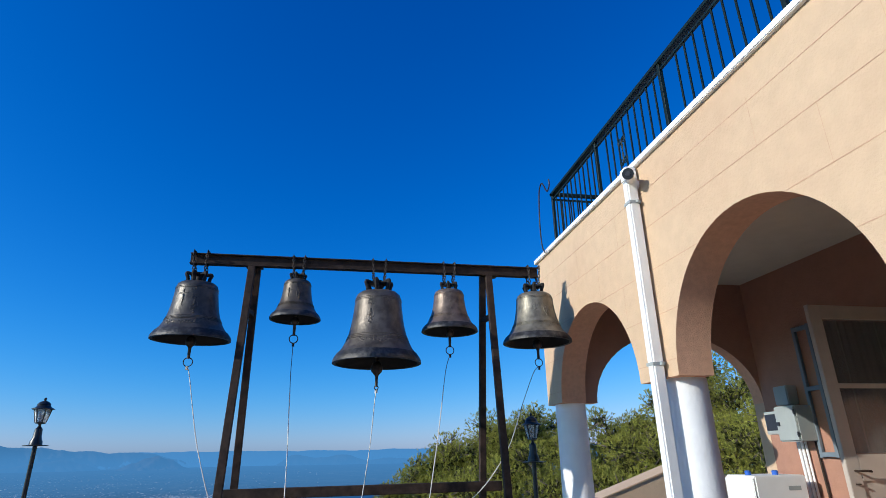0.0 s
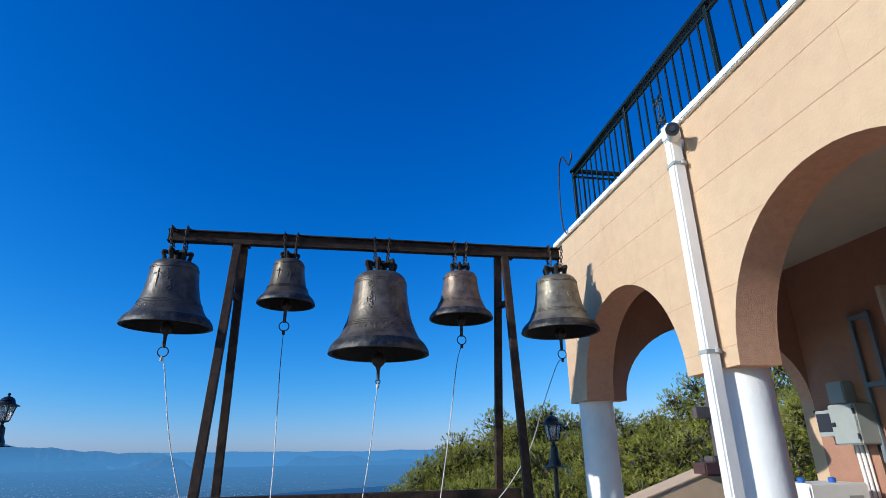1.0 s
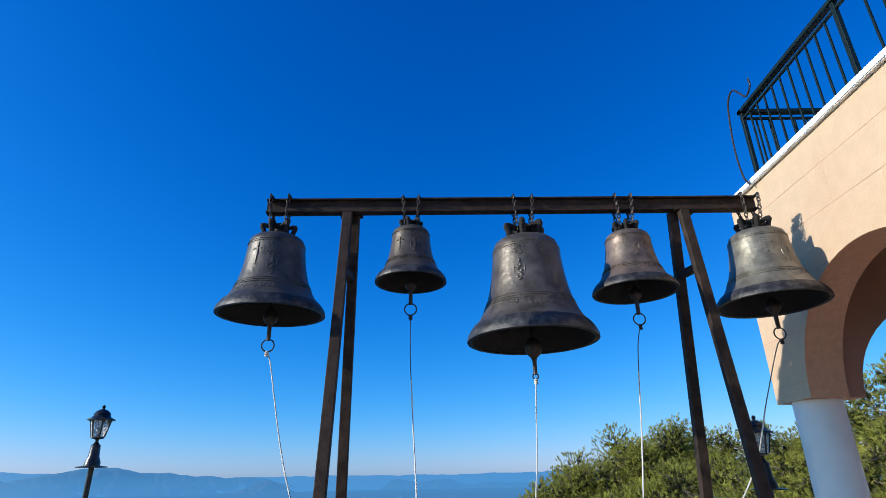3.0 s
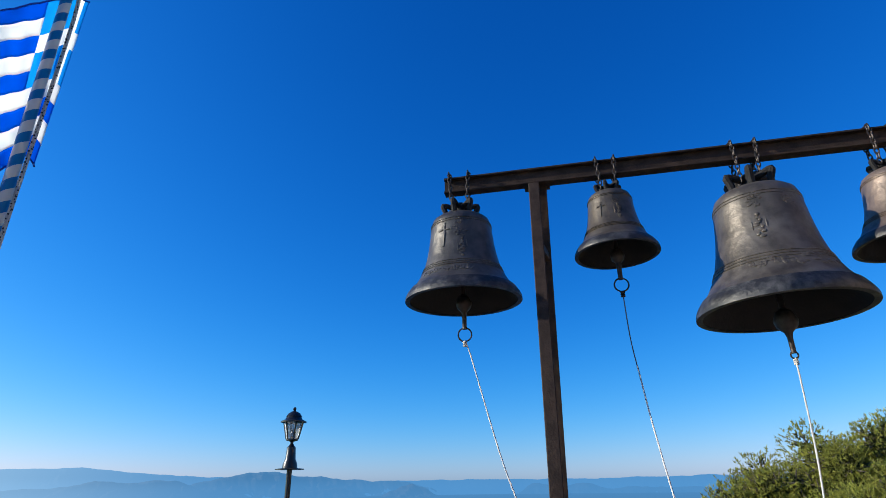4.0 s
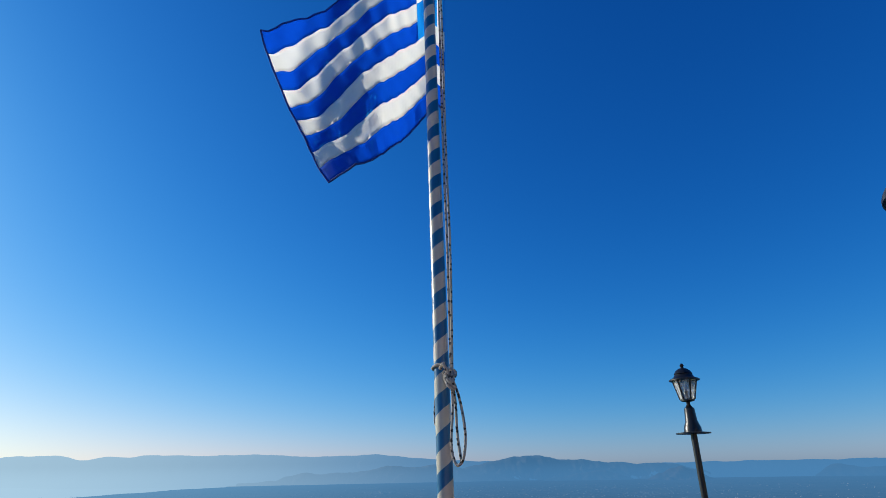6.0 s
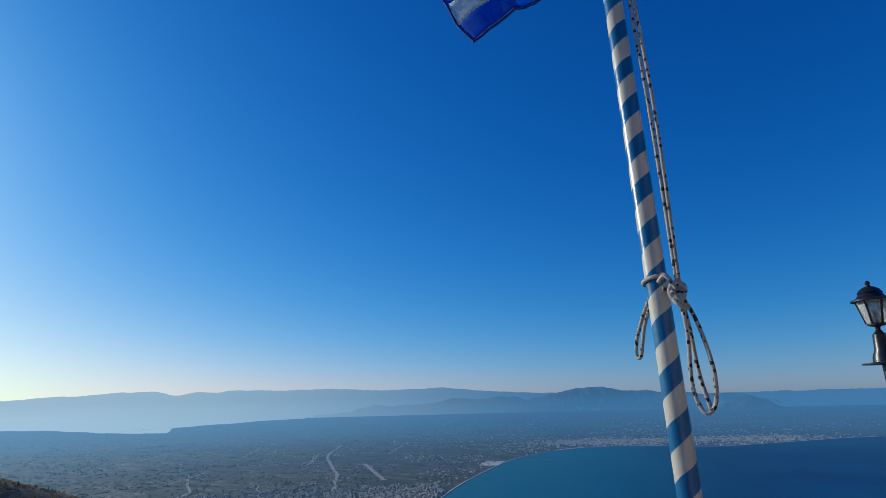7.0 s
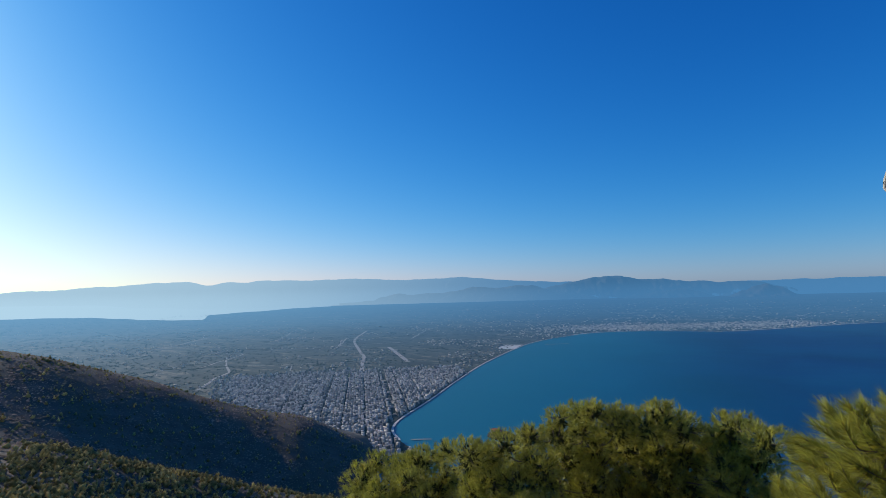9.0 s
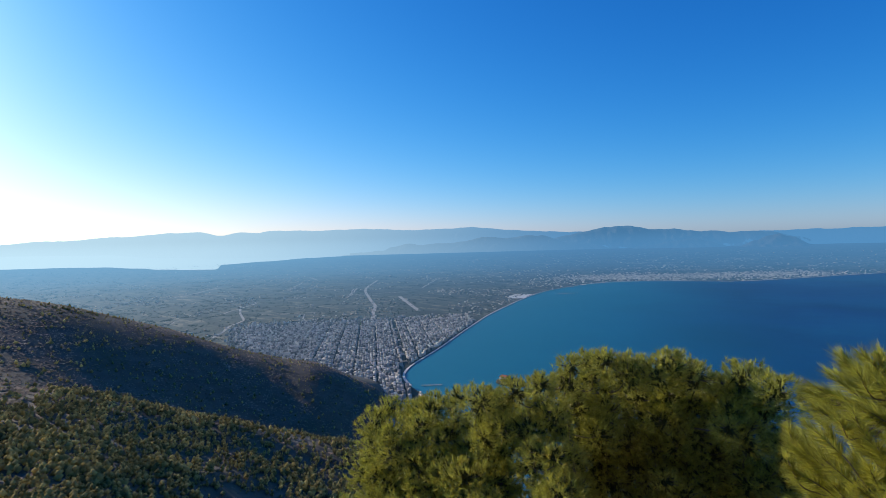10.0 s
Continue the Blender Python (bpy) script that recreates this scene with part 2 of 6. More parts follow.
def rope_mat():
    m = mat("flecked_halyard", (0.43, 0.40, 0.34), 0.9, var=0.1, scale=60, bump=0.3, bump_scale=250)
    n, l = m.node_tree.nodes, m.node_tree.links
    b = n["Principled BSDF"]
    old = b.inputs["Base Color"].links[0].from_socket
    co = n.new("ShaderNodeTexCoord")
    vo = n.new("ShaderNodeTexVoronoi")
    vo.inputs["Scale"].default_value = 62.0
    l.new(co.outputs["Object"], vo.inputs["Vector"])
    lt = n.new("ShaderNodeMath")
    lt.operation = "LESS_THAN"
    lt.inputs[1].default_value = 0.34
    l.new(vo.outputs["Distance"], lt.inputs[0])
    mix = n.new("ShaderNodeMix")
    mix.data_type = "RGBA"
    mix.inputs["B"].default_value = (0.03, 0.028, 0.025, 1)
    l.new(lt.outputs[0], mix.inputs["Factor"])
    l.new(old, mix.inputs["A"])
    l.new(mix.outputs["Result"], b.inputs["Base Color"])
    return m


M_HALYARD = rope_mat()


# ---- mesh helpers ----
def part(name, bm, material, parent=None, label="", smooth=False):
    """Links a bmesh as one mesh object under a thing or a part."""
    me = bpy.data.meshes.new(name)
    bmesh.ops.recalc_face_normals(bm, faces=bm.faces)
    if smooth:
        for f in bm.faces:
            f.smooth = True
    bm.to_mesh(me)
    bm.free()
    me.materials.append(material)
    ob = new(name, me)
    if smooth:
        try:
            me.set_sharp_from_angle(angle=radians(38))
        except AttributeError:
            pass
    if parent is not None:
        ob.parent = parent
    if label:
        ob["label"] = label
    return ob


def thing(name, label, category, at=(0, 0, 0), group="", kind=""):
    ob = new(name)
    ob.location = at
    return tagged(ob, label, category, group, kind)


def quick(name, verts, tris, material, parent=None, label="", smooth=False):
    """A large mesh straight from arrays of corners and triangles."""
    me = bpy.data.meshes.new(name)
    v, t = np.asarray(verts, np.float32), np.asarray(tris, np.int32)
    k = t.shape[1]
    me.vertices.add(len(v))
    me.vertices.foreach_set("co", v.ravel())
    me.loops.add(t.size)
    me.loops.foreach_set("vertex_index", t.ravel())
    me.polygons.add(len(t))
    me.polygons.foreach_set("loop_start", np.arange(0, t.size, k, dtype=np.int32))
    if smooth:
        me.polygons.foreach_set("use_smooth", np.ones(len(t), bool))
    me.update(calc_edges=True)
    me.validate()
    me.materials.append(material)
    ob = new(name, me)
    if parent is not None:
        ob.parent = parent
    if label:
        ob["label"] = label
    return ob


def box(bm, x0, x1, y0, y1, z0, z1, bevel=0.0):
    vs = [bm.verts.new((x, y, z)) for x in (x0, x1) for y in (y0, y1) for z in (z0, z1)]
    fs = [(0, 1, 3, 2), (4, 6, 7, 5), (0, 4, 5, 1), (2, 3, 7, 6), (0, 2, 6, 4), (1, 5, 7, 3)]
    faces = [bm.faces.new([vs[i] for i in f]) for f in fs]
    if bevel:
        es = list({e for f in faces for e in f.edges})
        bmesh.ops.bevel(bm, geom=es, offset=bevel, segments=2, affect="EDGES")
    return bm


def boxed(x0, x1, y0, y1, z0, z1, bevel=0.004):
    return box(bmesh.new(), x0, x1, y0, y1, z0, z1, bevel)


def tube(points, r, seg=8, bm=None, closed=False, taper=None):
    """A round bar along a line of points."""
    bm = bm or bmesh.new()
    pts = [Vector(p) for p in points]
    n = len(pts)
    rings = []
    up = Vector((0, 0, 1))
    s = None
    for i, p in enumerate(pts):
        a, b = pts[i - 1 if (closed or i) else 0], pts[(i + 1) % n if (closed or i < n - 1) else i]
        d = (b - a).normalized()
        s = s - d * s.dot(d) if s is not None else d.cross(up)
        if s.length < 1e-2:
            s = d.cross(Vector((0, 1, 0)))
        s.normalize()
        t = s.cross(d)
        rr = r if taper is None else r + (taper - r) * i / max(n - 1, 1)
        rings.append([bm.verts.new(p + rr * (math.cos(2 * math.pi * k / seg) * s + math.sin(2 * math.pi * k / seg) * t)) for k in range(seg)])
    for i in range(n if closed else n - 1):
        r0, r1 = rings[i], rings[(i + 1) % n]
        for k in range(seg):
            bm.faces.new((r0[k], r0[(k + 1) % seg], r1[(k + 1) % seg], r1[k]))
    if not closed:
        bm.faces.new(rings[0])
        bm.faces.new(rings[-1][::-1])
    return bm


def bar(a, b, w, h, bm=None, side=(1, 0, 0)):
    """A rectangular bar from a to b, w across along side and h the other way."""
    bm = bm or bmesh.new()
    a, b = Vector(a), Vector(b)
    d = (b - a).normalized()
    s = Vector(side)
    s = (s - d * s.dot(d)).normalized()
    t = s.cross(d)
    vs = [bm.verts.new(p + sx * w / 2 * s + sy * h / 2 * t) for p in (a, b) for sx, sy in ((-1, -1), (1, -1), (1, 1), (-1, 1))]
    fs = [bm.faces.new([vs[i] for i in f]) for f in ((0, 1, 2, 3), (7, 6, 5, 4), (0, 4, 5, 1), (1, 5, 6, 2), (2, 6, 7, 3), (3, 7, 4, 0))]
    es = list({e for f in fs for e in f.edges})
    bmesh.ops.bevel(bm, geom=es, offset=min(w, h) * 0.08, segments=1, affect="EDGES")
    return bm


def lathe(profile, seg=48, bm=None, at=(0, 0, 0)):
    """A turned body from (radius, height) pairs."""
    bm = bm or bmesh.new()
    rings = []
    for r, z in profile:
        if r < 1e-5:
            rings.append([bm.verts.new((at[0], at[1], at[2] + z))])
        else:
            rings.append([bm.verts.new((at[0] + r * math.cos(2 * math.pi * k / seg), at[1] + r * math.sin(2 * math.pi * k / seg), at[2] + z)) for k in range(seg)])
    for a, b in zip(rings, rings[1:]):
        for k in range(seg):
            q = [a[k % len(a)], a[(k + 1) % len(a)], b[(k + 1) % len(b)], b[k % len(b)]]
            q = list(dict.fromkeys(q))
            if len(q) > 2:
                bm.faces.new(q)
    return bm


def curve_points(ctrl, steps=8):
    """A smooth line through control points."""
    c = [Vector(p) for p in ctrl]
    c = [c[0] * 2 - c[1]] + c + [c[-1] * 2 - c[-2]]
    out = []
    for i in range(1, len(c) - 2):
        for s in range(steps):
            t = s / steps
            out.append(0.5 * ((2 * c[i]) + (c[i + 1] - c[i - 1]) * t + (2 * c[i - 1] - 5 * c[i] + 4 * c[i + 1] - c[i + 2]) * t * t
                              + (-c[i - 1] + 3 * c[i] - 3 * c[i + 1] + c[i + 2]) * t ** 3))
    out.append(c[-2])
    return out


# ---- terrace and church annexe ----
FX, FT, FIN = 2.21, 0.28, 2.49        # facade plane, wall thickness, inner face
SPRING, ROOF = 2.18, 3.93
NY = 5.85                              # inner face of the end wall
END = 6.25
BX = 4.72                              # back wall of the porch


def arched_wall(name, lo, hi, z0, z1, thick, arches, to_world, material, steps=28):
    """A wall of thickness thick between lo and hi, with round openings (centre, half width, rise); below z0 it is open.
    The underside, with its soffits and jambs, is a part in rough render."""
    us = {round(lo, 4), round(hi, 4)}
    for c, a, rise in arches:
        us |= {round(c + a * math.cos(math.pi * k / steps), 4) for k in range(steps + 1)}
    us = sorted(u for u in us if lo <= u <= hi)

    def under(u):
        for c, a, rise in arches:
            if abs(u - c) < a - 1e-6:
                return z0 + rise * math.sqrt(1 - ((u - c) / a) ** 2)
        return z0
    bm, sb_ = bmesh.new(), bmesh.new()
    for u, w in zip(us, us[1:]):
        for d in (0, thick):
            bm.faces.new([bm.verts.new(to_world(*q, d)) for q in ((u, under(u)), (w, under(w)), (w, z1), (u, z1))])
        sb_.faces.new([sb_.verts.new(to_world(*q)) for q in ((u, under(u), 0), (w, under(w), 0), (w, under(w), thick), (u, under(u), thick))])
    for u in (lo, hi):
        bm.faces.new([bm.verts.new(to_world(u, z, d)) for z, d in ((z0, 0), (z1, 0), (z1, thick), (z0, thick))])
    bm.faces.new([bm.verts.new(to_world(u, z1, d)) for u, d in ((lo, 0), (hi, 0), (hi, thick), (lo, thick))])
    bmesh.ops.remove_doubles(bm, verts=bm.verts, dist=0.0005)
    bmesh.ops.remove_doubles(sb_, verts=sb_.verts, dist=0.0005)
    wall = part(name, bm, material)
    part("soffit", sb_, M_ROUGH, wall, "rough rendered arch soffit", smooth=True)
    return wall


wall_west = arched_wall("wall_west", -3.0, END, SPRING, ROOF, FT,
                        [(4.94, 0.87, 0.88), (2.64, 0.88, 0.94)],
                        lambda u, z, d: (FX + d, u, z), M_PLASTER)
tagged(wall_west, "peach plastered arcade wall with round arches", "wall", kind="structure")
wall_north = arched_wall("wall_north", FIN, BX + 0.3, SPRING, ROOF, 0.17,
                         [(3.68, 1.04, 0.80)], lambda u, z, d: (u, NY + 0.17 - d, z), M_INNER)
pier = part("wall_pier", boxed(BX + 0.002, BX + 0.3, NY, NY + 0.17, 0, SPRING, 0), M_PLASTER)
tagged(pier, "peach plastered pier under the end arch", "wall", kind="structure")
tagged(wall_north, "peach plastered end wall with a wide arch", "wall", kind="structure")
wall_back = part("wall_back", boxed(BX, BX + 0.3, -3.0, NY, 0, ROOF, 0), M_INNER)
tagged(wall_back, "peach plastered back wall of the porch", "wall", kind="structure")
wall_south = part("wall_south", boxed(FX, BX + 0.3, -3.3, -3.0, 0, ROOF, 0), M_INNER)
tagged(wall_south, "plain plastered closing wall of the porch", "wall", kind="structure")
ceiling = part("ceiling", boxed(FIN, BX, -3.0, NY, 3.62, 3.70, 0), M_CEIL)
tagged(ceiling, "off-white painted porch ceiling", "ceiling", kind="structure")
roof = part("roof", boxed(FX - 0.035, BX + 0.35, -3.35, END + 0.035, ROOF, ROOF + 0.055, 0.006), M_WHITE)
tagged(roof, "flat roof slab with a white painted edge", "roof", kind="structure")
floor = part("floor", boxed(-3.85, BX + 1.5, -6.0, 7.2, -0.3, 0.0, 0), M_TILE)
tagged(floor, "stone paved terrace", "floor", kind="structure")
base_wall = part("wall_terrace", boxed(-3.75, BX + 1.4, -5.9, 7.1, -9.0, -0.304, 0), M_ROUGH)
tagged(base_wall, "plain rendered wall that carries the terrace", "wall", kind="structure")


def column(y, x=FX + 0.19):
    c = thing("column", "whitewashed round masonry column under the arcade", "column", (x, y, 0), "columns of the arcade")
    prof = [(0.175, 0.0), (0.178, 0.6), (0.172, 1.2), (0.168, 1.8), (0.168, SPRING), (0.0, SPRING)]
    part("shaft", lathe(prof, 40), M_WHITEWASH, c, smooth=True)
    return c


col = column(6.05)
copy_thing(col, pose(FX + 0.19, 3.78, 0))
# unseen solid wall, added so that less light enters the porch
light_block_wall = part("wall_light_block", boxed(FX, FIN, -3.0, 1.70, 0, SPRING, 0), M_PLASTER)
tagged(light_block_wall, "unseen plain wall added beyond the arches to block light", "wall", kind="structure")


def arch_clear(y, z, pad=0.0):
    """Whether a place on the arcade wall is masonry."""
    for c, a, rise in ((4.94, 0.87, 0.88), (2.64, 0.88, 0.94)):
        if ((y - c) / (a + pad)) ** 2 + ((z - SPRING) / (rise + pad)) ** 2 < 1:
            return False
    return True


# scored joints of the plaster, in thin lines
jbm = bmesh.new()
for row, z in enumerate((2.30, 2.655, 3.015, 3.37, 3.68)):
    y = -3.0
    start = None
    while y <= END:
        ok = arch_clear(y, z)
        if ok and start is None:
            start = y
        if start is not None and (not ok or y + 0.02 > END):
            if y - start > 0.05:
                box(jbm, FX - 0.002, FX + 0.01, start, y - 0.02 if not ok else END, z - 0.0025, z + 0.0025)
            start = None
        y += 0.02
    k = -2.6 + 0.45 * (row % 2)
    while k < END - 0.1:
        if all(arch_clear(k, z + d) for d in (0.0, 0.1, 0.2, 0.3)) and z < 3.6:
            box(jbm, FX - 0.001, FX + 0.01, k - 0.001, k + 0.001, z, z + 0.345)
        k += 0.9
joints = part("trim", jbm, M_GROOVE)
tagged(joints, "scored joint lines in the peach plaster", "trim", kind="structure")

# downpipe
pipe = thing("downpipe", "white rectangular metal downpipe strapped to the wall", "downpipe", (FX - 0.075, 3.68, 0))
part("pipe", box(bmesh.new(), -0.04, 0.05, -0.036, 0.05, 0.02, 3.80, 0.012), M_WHITE, pipe)
part("collar", box(bmesh.new(), -0.046, 0.056, -0.042, 0.056, 3.80, 3.925, 0.01), M_WHITE, pipe)
for z in (1.0, 2.28, 3.60):
    st = part("strap", box(bmesh.new(), -0.045, 0.055, -0.041, 0.055, z - 0.012, z + 0.012), M_GREYBOX, pipe, "grey metal strap")
    part("bolt", lathe([(0.0, -0.012), (0.014, -0.012), (0.014, 0.012), (0.0, 0.012)], 10, at=(0.02, -0.052, z)), M_GREYBOX, st)

# security camera under the roof edge
cctv = thing("security_camera", "small white bullet camera on a wall bracket", "camera", (FX, 3.70, 3.78))
part("mount", tube([(0.0, 0, 0), (-0.03, 0, 0)], 0.045, 20), M_WHITE, cctv, smooth=True)
part("arm", tube([(-0.03, 0, 0), (-0.09, -0.05, -0.005), (-0.12, -0.09, 0.02)], 0.014, 10), M_WHITE, cctv, smooth=True)
part("body", tube([(-0.07, -0.03, 0.03), (-0.175, -0.19, -0.005)], 0.042, 24), M_WHITE, cctv, smooth=True)
part("lens_ring", tube([(-0.172, -0.186, -0.004), (-0.186, -0.207, -0.009)], 0.046, 24), M_BLACK, cctv, "black lens front", smooth=True)
part("lens", tube([(-0.186, -0.207, -0.009), (-0.190, -0.213, -0.010)], 0.020, 16), M_DARKPL, cctv, smooth=True)

# ---- roof railing ----
RX, RZ0, RZ1 = 2.42, ROOF + 0.16, 4.84
NRY = 6.06
railing = thing("railing", "dark green iron railing with scroll ornaments along the roof edge", "railing", (RX, 0, 0))
part("handrail", bar((0, -3.2, RZ1), (0, NRY + 0.03, RZ1), 0.06, 0.035), M_GREEN, railing)
part("handrail", bar((-0.03, NRY, RZ1), (2.2, NRY, RZ1), 0.06, 0.035, side=(0, 1, 0)), M_GREEN, railing)
part("rail", bar((0, -3.2, RZ1 - 0.075), (0, NRY, RZ1 - 0.075), 0.025, 0.02), M_GREEN, railing)
part("rail", bar((0, NRY, RZ1 - 0.075), (2.2, NRY, RZ1 - 0.075), 0.025, 0.02, side=(0, 1, 0)), M_GREEN, railing)
part("rail", bar((0, -3.2, RZ0), (0, NRY, RZ0), 0.025, 0.02), M_GREEN, railing)
part("rail", bar((0, NRY, RZ0), (2.2, NRY, RZ0), 0.025, 0.02, side=(0, 1, 0)), M_GREEN, railing)
post0 = part("post", bar((0, NRY, ROOF + 0.07), (0, NRY, RZ1 - 0.01), 0.035, 0.035), M_GREEN, railing)
bal0 = part("baluster", bar((0, NRY - 0.12, RZ0), (0, NRY - 0.12, RZ1 - 0.08), 0.014, 0.014), M_GREEN, railing)


def repeat(ob, dx, dy):
    c = ob.copy()
    scene.collection.objects.link(c)
    c.location = (ob.location.x + dx, ob.location.y + dy, ob.location.z)
    return c


k = 1
y = NRY - 0.12
while y > -3.1:
    dy = -(0.12 * k)
    if k % 11 == 0:
        repeat(post0, 0, dy - 0.0)
    else:
        repeat(bal0, 0, dy)
    k += 1
    y = NRY - 0.12 - 0.12 * k
for k in range(1, 18):
    if k == 8:
        repeat(post0, 0.12 * k, 0)
    else:
        repeat(bal0, 0.12 * k, 0.12)


def scroll(y, z):
    """Curled ornament of flat iron between two balusters."""
    bm = bmesh.new()
    for sz in (1, -1):
        for sy in (1, -1):
            pts = []
            for i in range(22):
                a = i / 21 * 3.4 * math.pi
                r = 0.008 + 0.034 * (1 - i / 21)
                pts.append((0, y + sy * (0.040 - r * math.cos(a)), z + sz * (0.085 + r * math.sin(a) * 1.0 + 0.02)))
            pts = [(0, y, z + sz * 0.005), (0, y + sy * 0.01, z + sz * 0.05)] + pts
            tube(pts, 0.006, 6, bm)
    return part("scroll", bm, M_GREEN, railing, "curled iron ornament")


for y in (4.20, 0.24):
    scroll(y, 4.42)

# crooked wire rod fixed to the corner
rod = thing("hooked_rod", "thin dark wire rod bent into a hook at its top", "rod", (2.13, 5.79, 3.92))
part("rod", tube(curve_points([(0.02, 0.0, 0.0), (0, 0.03, 0.10), (0, 0.05, 0.4), (0, 0.0, 0.75), (0, -0.06, 0.85), (0, -0.13, 0.86), (0, -0.20, 0.78),
                               (0, -0.28, 0.68), (0, -0.36, 0.72), (0, -0.36, 0.80)], 8), 0.008, 8), M_CHAIN, rod, smooth=True)

# ---- bell frame ----
BY, SLANT = 5.298, 0.027                # the stand stands slightly askew to the arcade
frame_thing = thing("bell_stand", "brown painted steel bell stand with splayed legs", "bell stand", (0, BY, 0))
frame_thing.rotation_euler = (0, radians(-0.35), math.atan(SLANT))
ib = bmesh.new()
BZ0, BZ1, BW = 3.447, 3.556, 0.07
box(ib, -1.66, 1.89, -BW / 2, BW / 2, BZ1 - 0.012, BZ1, 0.002)
box(ib, -1.66, 1.89, -BW / 2, BW / 2, BZ0, BZ0 + 0.012, 0.002)
box(ib, -1.66, 1.89, -0.004, 0.004, BZ0 + 0.012, BZ1 - 0.012, 0)
part("beam", ib, M_STEEL, frame_thing, "rolled steel beam with flanges")
LEGS = (((-1.080, -0.03, BZ0), (-1.13, -0.66, 0.0)), ((-1.035, 0.03, BZ0), (-1.135, 0.55, 0.0)),
        ((1.325, -0.03, BZ0), (1.33, -0.46, 0.0)), ((1.275, 0.03, BZ0), (1.25, 0.50, 0.0)))
for a, b in LEGS:
    leg = bar(a, b, 0.066, 0.052)
    part("leg", leg, M_STEEL, frame_thing)
for i in (0, 2):
    (a, b), (c, d) = LEGS[i], LEGS[i + 1]
    f = 0.135
    p, q = Vector(a).lerp(Vector(b), f), Vector(c).lerp(Vector(d), f)
    part("brace", bar(p, q, 0.05, 0.05, side=(0, 0, 1)), M_STEEL, frame_thing)
    part("cap_plate", boxed(a[0] - 0.06, a[0] + 0.10, -0.06, 0.06, BZ0 - 0.012, BZ0 - 0.001, 0.002), M_STEEL, frame_thing)
zc = 1.36
ya = LEGS[1][0][1] + (LEGS[1][1][1] - LEGS[1][0][1]) * (1 - zc / BZ0)
part("crossbar", bar((-1.25, ya - 0.04, zc), (1.45, ya - 0.04, zc), 0.09, 0.07, side=(0, 0, 1)), M_STEEL, frame_thing)


# ---- bells ----
BELL = ((1.0, 0.0), (0.995, 0.02), (0.975, 0.055), (0.945, 0.085), (0.90, 0.125), (0.885, 0.13), (0.80, 0.20), (0.725, 0.29), (0.665, 0.39),
        (0.62, 0.50), (0.588, 0.61), (0.565, 0.72), (0.548, 0.82), (0.535, 0.90), (0.505, 0.955), (0.44, 0.99), (0.30, 1.01), (0.0, 1.02))


def radius_at(h):
    for (r0, z0), (r1, z1) in zip(BELL, BELL[1:]):
        if z0 <= h <= z1:
            return r0 + (r1 - r0) * (h - z0) / max(z1 - z0, 1e-6)
    return 0.3


